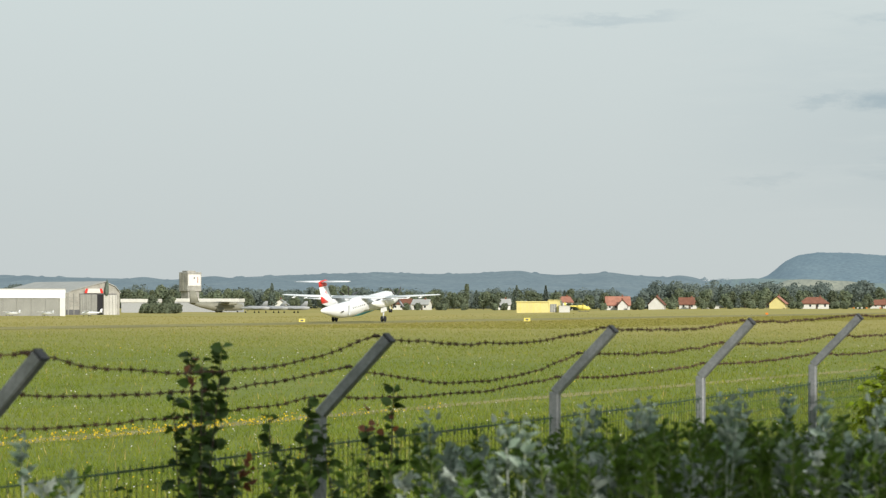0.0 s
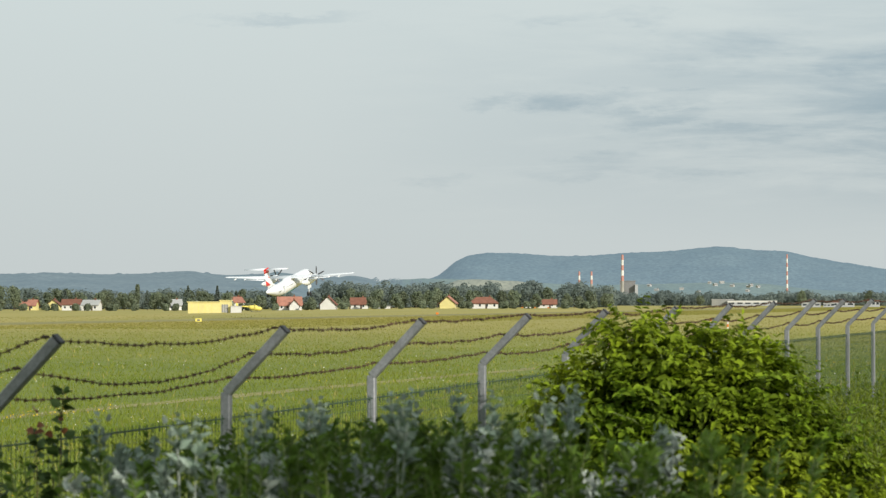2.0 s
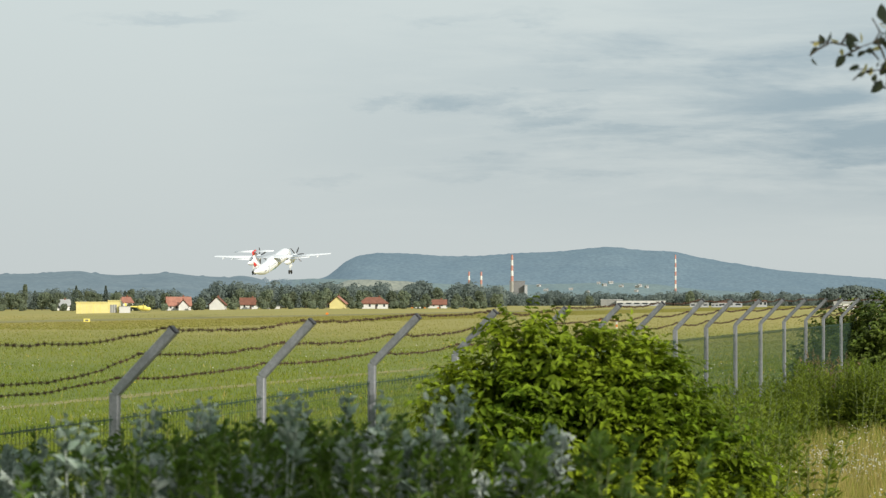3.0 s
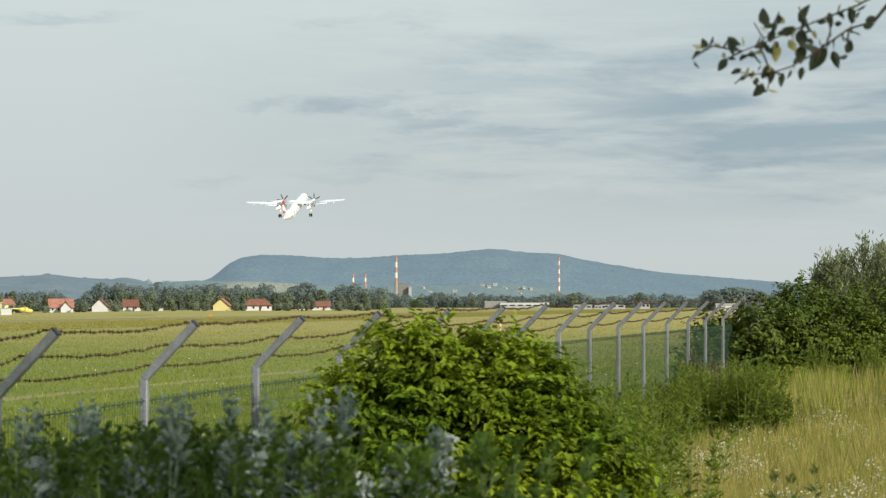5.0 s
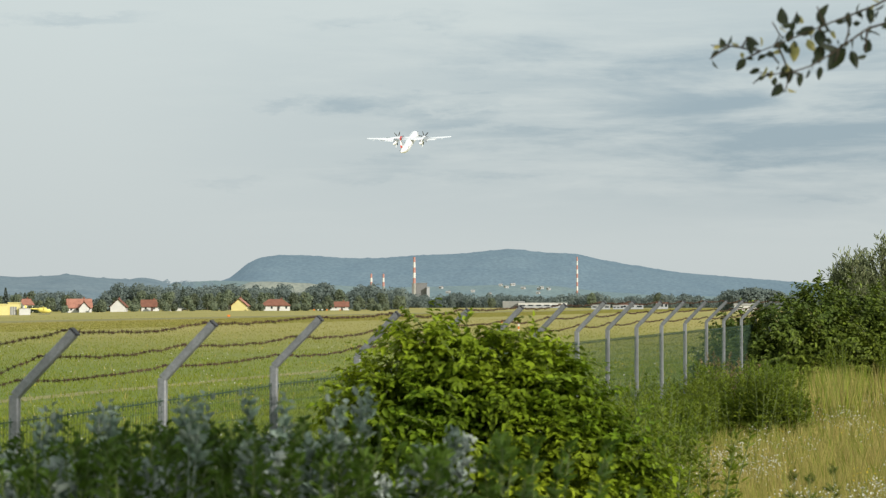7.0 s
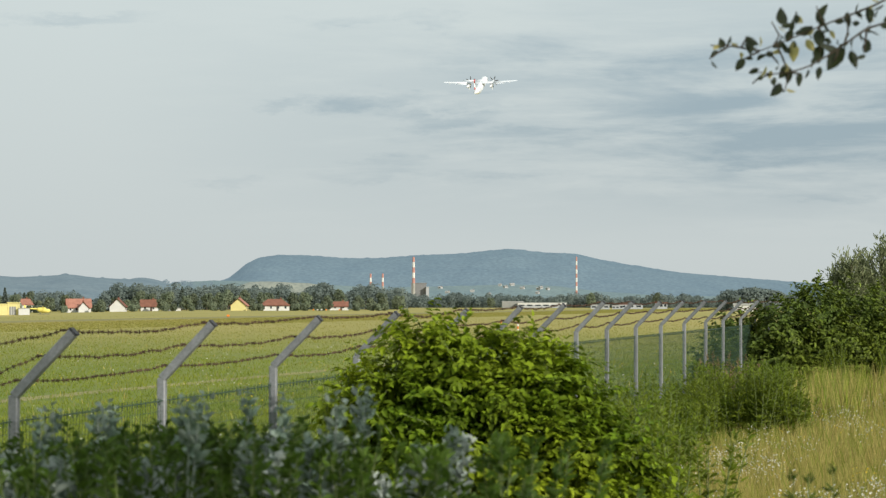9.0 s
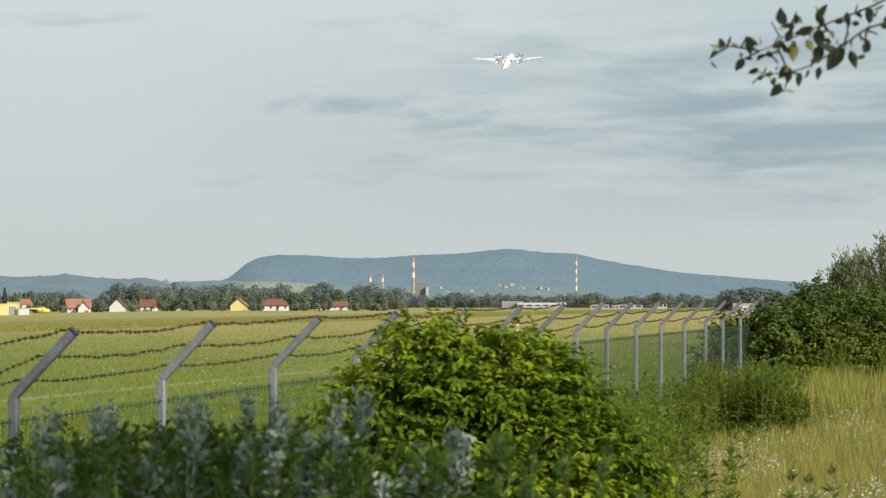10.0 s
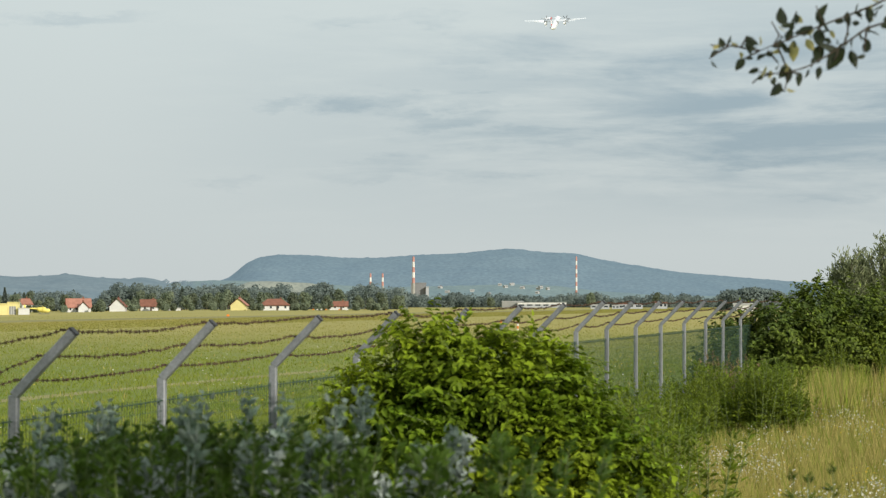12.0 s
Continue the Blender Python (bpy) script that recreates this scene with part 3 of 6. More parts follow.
def build_fence():
    g = random.Random(4)
    angle = math.degrees(math.atan2(-0.2294, 0.9733))
    first = fence_post()
    feet = []
    for n, i in enumerate(POST_AT):
        t = tip(i)
        foot = t - FENCE_OUT * ARM_OUT - Vector((0, 0, TALL))
        feet.append(foot)
        m = pose(*foot, g.uniform(-0.8, 0.8), g.uniform(-0.6, 0.6), angle + g.uniform(-2, 2))
        if n == 0:
            first.matrix_world = m
        else:
            copy_thing(first, m)
    # three strands of barbed wire, slack between the posts
    for f, lab in ((0.9, "top"), (0.5, "middle"), (0.12, "lower")):
        strand, barbs = bmesh.new(), []
        pts = []
        for n, (a, b) in enumerate(zip(feet, feet[1:])):
            off = FENCE_OUT * (ARM_OUT * f - 0.03) + Vector((0, 0, TALL - ARM_UP + ARM_UP * f + 0.03))
            sag = g.uniform(0.02, 0.05)
            if n == 1:
                sag = {0.9: 0.125, 0.5: 0.06, 0.12: 0.035}[f]
            if n == 2:
                sag = {0.9: 0.065, 0.5: 0.125, 0.12: 0.05}[f]
            k = 16
            kink = [g.uniform(-0.007, 0.007) for _ in range(k)]
            for s in range(k):
                u = s / k
                p = (a + off).lerp(b + off, u) - Vector((0, 0, 4 * sag * u * (1 - u) - (kink[s] if s else 0)))
                pts.append(p)
        wire = thing("barbed_wire", Matrix.Translation(pts[0]), "slack rusty strand of barbed wire along the posts", "barbed wire", "strands of barbed wire")
        rel = [p - pts[0] for p in pts]
        tube(strand, rel, [0.0034] * len(rel), 5)
        part("strand", strand, M["rust"], wire)
        bm = bmesh.new()
        for a, b in zip(rel, rel[1:]):
            c = 0.0
            d = (b - a)
            while c < d.length:
                q = a + d.normalized() * c
                r = Vector((g.uniform(-1, 1), g.uniform(-0.4, 0.4), g.uniform(-1, 1))).normalized()
                r2 = Vector((r.z, r.y, -r.x))
                for w in (r, r2):
                    tube(bm, [q - w * 0.017, q, q + w * 0.017], [0.0015, 0.0075, 0.0015], 3, False)
                c += 0.1
        bb = part("barbing", bm, M["rust"], wire)
        tagged(bb, kind="stuff")
    # wire mesh panels from post to post, with a tension cable along the top
    for a, b in zip(feet, feet[1:]):
        panel = thing("mesh_panel", Matrix.Translation(a), "green coated wire mesh panel between fence posts", "fence panel", "mesh panels of the perimeter fence")
        d = b - a
        n = int(Vector(d).length / 0.05)
        z0, z1 = 0.05, TALL - ARM_UP - 0.17
        v, f = [], []
        def strip(p, q, r):
            s = d.normalized().cross(q - p).normalized() * r
            w = (q - p).normalized().cross(s).normalized() * r
            k = len(v)
            for e in (p, q):
                v.extend([e + s, e - s * 0.5 + w * 0.87, e - s * 0.5 - w * 0.87])
            for c in range(3):
                f.append((k + c, k + (c + 1) % 3, k + 3 + (c + 1) % 3, k + 3 + c))
        for s in range(n):
            p = d * (s / n)
            strip(p + Vector((0, 0, z0)), p + Vector((0, 0, z1 + 0.02)), 0.002)
        up = Vector((0, 0, 1))
        for s in range(23):
            z = z0 + (z1 - z0) * s / 22
            k = len(v)
            for e in (Vector((0, 0, z)), d + Vector((0, 0, z))):
                v.extend([e + up * 0.0021, e - up * 0.0008 + FENCE_OUT * 0.0014, e - up * 0.0008 - FENCE_OUT * 0.0014])
            for c in range(3):
                f.append((k + c, k + (c + 1) % 3, k + 3 + (c + 1) % 3, k + 3 + c))
        under(mesh_object("wire_mesh", [tuple(x) for x in v], f, M["mesh"]), panel)
        bm = bmesh.new()
        tube(bm, [Vector((0, 0, z1)), d * 0.5 + Vector((0, 0, z1 - 0.006)), d + Vector((0, 0, z1))], [0.0045] * 3, 5)
        for k in range(int(d.length / 0.09)):
            q = d * ((k + 0.5) * 0.09 / d.length) + Vector((0, 0, z1))
            tube(bm, [q + Vector((0, 0, -0.03)), q + Vector((0, 0, 0.022))], [0.0045, 0.002], 3, False)
        part("top_cable", bm, M["mesh"], panel, "dark top wire with twisted ends")


build_fence()


# ---- the airliner ----
def lathe(profile, sides=20):
    """A body of rings along y: (y, radius, z of centre, width factor)."""
    bm = bmesh.new()
    rings = []
    for y, r, z, w in profile:
        rings.append([bm.verts.new((math.sin(2 * math.pi * k / sides) * r * w, y, z + math.cos(2 * math.pi * k / sides) * r)) for k in range(sides)])
    for a, b in zip(rings, rings[1:]):
        for k in range(sides):
            bm.faces.new((a[k], b[k], b[(k + 1) % sides], a[(k + 1) % sides]))
    bm.faces.new(rings[0])
    bm.faces.new(rings[-1][::-1])
    return smooth_all(bm)


def foil(sections, segs=10):
    """A wing or fin from sections: (leading edge point, chord, thickness, up axis 'z' or 'x')."""
    bm = bmesh.new()
    rings = []
    for p, c, t, ax in sections:
        ring = []
        for k in range(segs):
            a = 2 * math.pi * k / segs
            u = 0.5 - 0.5 * math.cos(a)
            h = math.sin(a) * t * (1.25 - 0.9 * u)
            o = (0, -c * u, h) if ax == "z" else (h, -c * u, 0)
            ring.append(bm.verts.new(Vector(p) + Vector(o)))
        rings.append(ring)
    for a, b in zip(rings, rings[1:]):
        for k in range(segs):
            bm.faces.new((a[k], a[(k + 1) % segs], b[(k + 1) % segs], b[k]))
    bm.faces.new(rings[0][::-1])
    bm.faces.new(rings[-1])
    bmesh.ops.recalc_face_normals(bm, faces=bm.faces)
    return smooth_all(bm)


def build_airliner():
    plane = thing("turboprop_airliner", Matrix(), "white twin turboprop airliner with a red T-tail taking off", "airliner")
    body = part("fuselage", lathe([(16.4, 0.05, 2.15, 1), (16.1, 0.35, 2.2, 1), (15.5, 0.68, 2.3, 1), (14.6, 0.98, 2.42, 1), (13.5, 1.22, 2.52, 1), (12.2, 1.345, 2.6, 1), (8, 1.345, 2.6, 1), (2, 1.345, 2.6, 1), (-4, 1.345, 2.6, 1), (-7.5, 1.26, 2.68, 1), (-10.5, 0.99, 2.96, 1), (-13, 0.66, 3.26, 0.95), (-14.6, 0.42, 3.44, 0.85), (-15.5, 0.16, 3.52, 0.7)], 24), M["white"], plane, "white fuselage with upswept tail")
    part("belly_fairing", lathe([(6.5, 0.2, 1.75, 1.3), (5, 0.5, 1.65, 1.5), (0, 0.58, 1.62, 1.6), (-3, 0.5, 1.66, 1.5), (-4.6, 0.2, 1.75, 1.3)], 14), M["teal"], body, "teal stripe along the belly")
    bm = bmesh.new()
    for s in (-1, 1):
        for x0, x1 in ((0.08, 0.5), (0.56, 0.92)):
            q = [bm.verts.new((s * a, b, c)) for a, b, c in ((x0, 15.15 - x0 * 0.5, 3.16 - x0 * 0.12), (x1, 15.1 - x1 * 0.65, 3.1 - x1 * 0.12), (x1 * 0.98, 14.4 - x1 * 0.6, 3.5 - x1 * 0.16), (x0, 14.45 - x0 * 0.4, 3.56 - x0 * 0.1))]
            bm.faces.new(q if s > 0 else q[::-1])
    part("cockpit_window", bm, M["glass_dark"], body, "dark cockpit glazing")
    for s in (-1, 1):
        for k in range(22):
            y = 11.2 - k * 0.79
            if -0.4 < y < 0.2:
                continue
            bm = bmesh.new()
            box(bm, -0.01, 0.01, -0.085, 0.085, -0.12, 0.12, 0.006)
            bm.transform(pose(s * 1.318, y, 2.92, 0, s * -14))
            part("cabin_window", bm, M["glass_dark"], body)
    for name, y, h in (("cabin_door", 12.3, 1.7), ("rear_door", -7.0, 1.6)):
        bm = box(bmesh.new(), -0.008, 0.008, -0.38, 0.38, -h / 2, h / 2, 0.006)
        bm.transform(pose(1.345 if y > 0 else 1.31, y, 2.75))
        part(name, bm, M["wing_grey"], body)
    part("centre_wing", foil([((-5, 2.35, 4.02), 3.0, 0.24, "z"), ((0, 2.4, 4.0), 3.2, 0.27, "z"), ((5, 2.35, 4.02), 3.0, 0.24, "z")]), M["wing_grey"], plane)
    part("wing_box_fairing", lathe([(4.4, 0.1, 3.75, 1.4), (3.2, 0.4, 3.75, 1.9), (0.8, 0.48, 3.78, 2.0), (-2.0, 0.42, 3.75, 1.9), (-3.8, 0.08, 3.7, 1.4)], 14), M["white"], plane)
    for s in (-1, 1):
        wing = part("wing", foil([((s * 4.9, 2.35, 4.02), 3.0, 0.23, "z"), ((s * 9.5, 1.95, 4.24), 2.2, 0.16, "z"), ((s * 13.7, 1.55, 4.44), 1.35, 0.09, "z"), ((s * 14.2, 1.3, 4.46), 0.8, 0.05, "z")]), M["white"], plane, "white high wing")
        bm = foil([((s * 4.95, -0.5, 3.84), 1.2, 0.08, "z"), ((s * 9.4, -0.2, 4.06), 1.0, 0.06, "z")])
        part("flap", bm, M["white"], wing)
        for x in (6.6, 9.2, 11.4):
            part("flap_track", lathe([(1.6, 0.02, 3.92 + (x - 5) * 0.046, 0.6), (0.6, 0.15, 3.86 + (x - 5) * 0.046, 0.6), (-0.5, 0.04, 3.9 + (x - 5) * 0.046, 0.6)], 8), M["white"], wing).location = (s * x, -1.2, 0)
        nac = part("nacelle", lathe([(6.55, 0.35, 3.4, 1), (6.3, 0.52, 3.35, 0.95), (5.0, 0.7, 3.28, 0.85), (3.4, 0.8, 3.2, 0.8), (0.5, 0.78, 3.15, 0.72), (-1.6, 0.62, 3.25, 0.65), (-3.2, 0.36, 3.45, 0.55), (-4.3, 0.08, 3.6, 0.5)], 16), M["white"], plane, "white engine nacelle")
        nac.location = (s * 4.4, -0.5, 0)
        part("air_intake", lathe([(6.35, 0.24, 2.78, 1.5), (5.6, 0.3, 2.75, 1.5), (4.2, 0.2, 2.7, 1.4)], 12), M["steel_dark"], nac, "dark air intake")
        part("exhaust", lathe([(-0.8, 0.26, 3.72, 0.8), (-2.3, 0.22, 3.8, 0.8)], 10), M["steel_dark"], nac)
        part("gear_door", box(bmesh.new(), 0.34, 0.38, -1.4, 1.2, 1.75, 2.45, 0.015), M["white"], nac)
    # tail
    fin = part("fin", foil([((0, -8.2, 3.9), 4.6, 0.05, "x"), ((0, -10.6, 4.6), 4.4, 0.2, "x"), ((0, -12.7, 7.4), 3.2, 0.15, "x")]), M["white"], plane, "white fin with red bands")
    part("fin_top", foil([((0, -12.65, 7.36), 3.24, 0.165, "x"), ((0, -13.2, 8.15), 2.9, 0.15, "x")]), M["red"], fin, "red fin top")
    part("fin_band", foil([((0, -12.3, 4.62), 2.8, 0.21, "x"), ((0, -13.6, 5.15), 1.75, 0.19, "x"), ((0, -14.9, 5.75), 0.5, 0.12, "x")]), M["red"], fin, "red wedge on the rudder")
    bm = foil([((0, -12.6, 5.85), 0.25, 0.195, "x"), ((0, -13.3, 6.35), 0.9, 0.185, "x"), ((0, -13.3, 6.75), 0.2, 0.175, "x")])
    part("fin_mark", bm, M["red"], fin, "plain red swept mark")
    for s in (-1, 1):
        part("tailplane", foil([((0, -13.0, 8.12), 2.5, 0.13, "z"), ((s * 4.65, -13.8, 8.16), 1.35, 0.07, "z")]), M["white"], plane)
    part("fin_fairing", lathe([(-12.6, 0.08, 8.13, 1), (-13.2, 0.24, 8.13, 1), (-15, 0.22, 8.13, 1), (-16, 0.05, 8.13, 1)], 10), M["red"], plane)
    for s in (-1, 1):
        bm = box(bmesh.new(), -0.01, 0.01, -0.9, 0.9, -0.11, 0.11, 0.006)
        bm.transform(pose(s * 1.19, -9.3, 2.75, 0, 0, s * 8))
        part("registration", bm, M["steel_dark"], body, "plain dark bar on the tail")
    # gear, each on a hinge of its own
    gears, props = [], []
    for s in (-1, 1):
        leg = part("main_gear", tube(bmesh.new(), [(0, 0, 0), (0, -0.02, -2.05)], [0.13, 0.1], 8), M["wing_grey"], plane, "main landing gear leg")
        leg.location = (s * 4.4, 0.0, 2.55)
        bm = tube(bmesh.new(), [(0, 0.9, 0), (0, 0.03, -1.5)], [0.06, 0.06], 6)
        part("drag_brace", bm, M["wing_grey"], leg)
        bm = tube(bmesh.new(), [(-0.4, -0.02, -2.06), (0.4, -0.02, -2.06)], [0.08, 0.08], 8)
        part("axle", bm, M["steel_dark"], leg)
        for w in (-1, 1):
            bm = bmesh.new()
            tube(bm, [(w * 0.13, -0.02, -2.06), (w * 0.17, -0.02, -2.06), (w * 0.37, -0.02, -2.06), (w * 0.41, -0.02, -2.06)], [0.36, 0.48, 0.48, 0.36], 18)
            part("wheel", smooth_all(bm), M["rubber"], leg, "black tyre")
        gears.append(leg)
    leg = part("nose_gear", tube(bmesh.new(), [(0, 0, 0), (0, 0.05, -1.35)], [0.09, 0.07], 8), M["wing_grey"], plane, "nose landing gear leg")
    leg.location = (0, 13.9, 1.68)
    for w in (-1, 1):
        bm = tube(bmesh.new(), [(w * 0.07, 0.05, -1.37), (w * 0.1, 0.05, -1.37), (w * 0.24, 0.05, -1.37), (w * 0.27, 0.05, -1.37)], [0.22, 0.31, 0.31, 0.22], 14)
        part("wheel", smooth_all(bm), M["rubber"], leg, "black tyre")
    gears.append(leg)
    for s in (-1, 1):
        hub = part("propeller", lathe([(0.75, 0.03, 0, 1), (0.55, 0.2, 0, 1), (0.2, 0.33, 0, 1), (-0.1, 0.36, 0, 1)], 14), M["white"], plane, "six-bladed propeller")
        hub.location = (s * 4.4, 6.1, 3.4)
        for k in range(6):
            bm = foil([((0.05, 0.16, 0.3), 0.26, 0.05, "x"), ((0.09, 0.2, 1.0), 0.42, 0.035, "x"), ((0.1, 0.16, 1.75), 0.36, 0.02, "x"), ((0.06, 0.05, 2.05), 0.12, 0.01, "x")], 8)
            for v in bm.verts:
                v.co.y, v.co.x = v.co.x * 1.0 + 0.02 + v.co.y * 0.5, -v.co.y * 0.85
            bm.transform(Matrix.Rotation(radians(60 * k), 4, "Y"))
            bmesh.ops.recalc_face_normals(bm, faces=bm.faces)
            part("blade", bm, M["steel_dark"], hub)
        props.append(hub)
    return plane, gears, props


AIRLINER, GEARS, PROPS = build_airliner()

# seconds, place of the main wheels, nose up, lean
FLIGHT = [(0, -102.71, 401.65, -0.21, 6.1, 0), (0.5, -97.01, 431.37, 0.09, 7.2, -0.5), (1, -90.1, 461.23, 1.21, 8.0, -1.3), (1.5, -83.69, 490.88, 2.38, 8.9, -1.9),
          (2, -76.88, 520.69, 4.27, 9.8, -1.8), (2.5, -70.39, 550.17, 6.67, 10.7, -1.6), (3, -63.59, 579.92, 9.6, 11.6, -1.1), (3.5, -57.1, 609.65, 13.17, 12.7, -1),
          (4.4, -45.3, 663.47, 21.36, 15, -1.1), (5.3, -33.59, 717.49, 30.98, 16.4, -1.3), (5.5, -31.19, 729.48, 33.5, 16.6, -1.3), (6, -24.89, 759.72, 39.9, 17, -1.3),
          (6.5, -18.69, 790.13, 46.5, 17.2, -1.2), (7.1, -11.09, 826.63, 54.9, 17.3, -0.6), (8, 0.51, 882.02, 68.01, 17.4, -0.6), (9, 13.21, 943.91, 83.01, 17.4, -0.7),
          (9.5, 19.11, 975.11, 90.61, 17.4, -0.5), (10, 25.31, 1006.51, 98.11, 17.4, -0.4), (10.5, 31.41, 1038.01, 105.71, 17.4, -0.8), (11, 37.91, 1069.71, 113.31, 17.4, -1.4),
          (12, 50.11, 1133.51, 128.11, 17.4, -1.7)]


def motions():
    walk(AIRLINER, [(t, pose(x, y, z, 0, 0, -8.5) @ pose(0, 0, 0, up, 0, 0) @ pose(0, 0, 0, 0, lean, 0)) for t, x, y, z, up, lean in FLIGHT])
    # the gear folds away during the climb
    for leg, fold in zip(GEARS, (80, 80, -85)):
        p = leg.location.copy()
        walk(leg, [(t, pose(*p, a)) for t, a in ((0, 0), (5.7, 0), (6.1, fold * 0.5), (6.5, fold), (12, fold))])
    for k, hub in enumerate(PROPS):
        p = hub.location.copy()
        walk(hub, [(i / 10, pose(*p, 0, 74 * i + 23 * k, 0)) for i in range(121)])
# ---- trees, woods and houses beyond the airfield ----
def tree(height, spread, seed, conifer=False, slim=False):
    """A tree with a tapered trunk, limbs and a crown of many clumps with an uneven outline."""
    g = rng(seed)
    kind = "conifer" if conifer else "tree"
    label = "dark conifer at the far edge of the airfield" if conifer else ("slender poplar at the far edge of the airfield" if slim else "broad leafy tree at the far edge of the airfield")
    ob = thing(kind, Matrix(), label, "tree", "trees behind the airfield")
    bm = tube(bmesh.new(), [(0, 0, -0.3), (0.1, 0, height * 0.3), (0, 0.1, height * 0.85)], [height * 0.025, height * 0.018, 0.03], 6)
    pts, face = [], []
    if conifer:
        k = 420
        z = g.random(k) ** 0.75
        r = spread * (1 - z) * (0.45 + 0.55 * g.random(k)) * (0.8 + 0.2 * np.sin(z * 46))
        a = g.random(k) * 6.283
        pts = np.stack([r * np.cos(a), r * np.sin(a), height * (0.1 + 0.9 * z)], 1)
        dirs = np.stack([np.cos(a), np.sin(a), -0.5 + 0 * a], 1) + g.normal(size=(k, 3)) * 0.25
        size = 0.55 + 0.5 * (1 - z)
        face = None
    else:
        n = 9 if slim else 13
        cs = []
        for i in range(n):
            f = (i + 0.5) / n
            a = g.random() * 6.283
            rr = spread * (0.55 * g.random()) * (1 if not slim else 0.35)
            c = np.array([rr * np.cos(a), rr * np.sin(a), height * (0.26 + 0.6 * f)])
            cs.append((c, spread * g.uniform(0.32, 0.55) * (1.0 if slim else 1.1 - 0.5 * abs(f - 0.4))))
            tube(bm, [(0, 0, c[2] * 0.6), tuple(c * np.array([0.6, 0.6, 0.9])), tuple(c)], [height * 0.009, height * 0.006, 0.02], 4)
        k = 80
        for c, r in cs:
            d = unit(g.normal(size=(k, 3)) + np.array([0, 0, 0.3]))
            pts.append(c + d * r * np.array([1, 1, 1.0 if not slim else 1.5]) * (0.75 + 0.35 * g.random((k, 1))))
            face.append(unit(d + 0.35 * g.normal(size=(k, 3))))
        pts, face = np.concatenate(pts), np.concatenate(face)
        dirs = np.cross(face, g.normal(size=pts.shape))
        size = 0.5 + 0.45 * g.random(len(pts))
    part("trunk", bm, M["bark"], ob)
    under(leaves("crown", pts, dirs, size, size * 0.9, M["conifer" if conifer else "tree"], seed + 50, face), ob)
    return ob


def build_trees():
    g = random.Random(11)
    made = []
    kinds = [(11, 4.2, False, False), (9, 3.6, False, False), (12.5, 4.6, False, False), (7.5, 3.4, False, False), (10, 4.8, False, False), (6, 2.8, False, False), (12.5, 2.6, True, False), (10, 2.3, True, False), (14, 1.9, False, True), (3.0, 1.9, False, False)]
    for i, k in enumerate(kinds):
        made.append(tree(k[0], k[1], 100 + i, k[2], k[3]))
    used = set()

    def put(kind, bearing, dist):
        x, y = polar(bearing, dist)
        m = pose(x, y, gz(x, y), 0, 0, g.uniform(0, 360))
        if kind not in used:
            used.add(kind)
            made[kind].matrix_world = m
        else:
            copy_thing(made[kind], m)
    # single trees that stand out
    for kind, b, d in ((8, -11.87, 1250), (6, -10.72, 1265), (6, -10.05, 1270), (7, -9.62, 1275), (6, -6.05, 1290), (7, -14.4, 1240), (6, -16.35, 1150), (7, -13.5, 1260), (2, -14.95, 1190), (2, -14.65, 1200), (4, -15.2, 1195), (9, -19.2, 862), (5, -19.03, 868), (9, -18.9, 862), (5, -18.72, 866), (9, -18.56, 860), (9, -19.26, 858), (9, -19.1, 857), (9, -18.96, 858), (9, -18.8, 857), (9, -18.66, 858), (9, -18.53, 858), (1, -19.75, 1010), (3, -19.5, 1020), (0, -18.9, 1030), (1, -18.6, 1025), (3, -17.6, 1040), (1, -17.2, 1045), (3, -16.9, 1040), (4, -12.55, 1240), (1, -12.75, 1230)):
        put(kind, b, d)
    b = -22.6
    while b < -0.9:
        if not -21.5 < b < -19.8:
            put(g.choice((0, 1, 1, 3, 3, 5, 4, 0, 5, 3, 1, 7)), b, g.uniform(1260, 1340))
        b += g.uniform(0.14, 0.42)
    b = -12.0
    while b < -1.0:
        put(g.choice((3, 5, 5, 1)), b, g.uniform(1215, 1235))
        b += g.uniform(0.25, 0.85)
    b = -15.0
    while b < -1.0:
        if all(abs(b - hb) > 0.36 for hb in (-8.4, -7.5, -6.79, -4.74, -3.93, -2.45, -13.35, -12.9)):
            put(9, b, g.uniform(1165, 1186))
        b += g.uniform(0.1, 0.75)
    for hb in (-8.4, -7.5, -6.79, -4.74, -3.93, -2.45, -13.35, -12.9):
        for side in (-0.36, 0.38):
            put(9, hb + side + g.uniform(-0.04, 0.04), g.uniform(1176, 1186))
    for b in (1.0, 3.35, 4.9):
        put(g.choice((1, 3, 0)), b + g.uniform(-0.05, 0.05), g.uniform(1600, 1750))


build_trees()


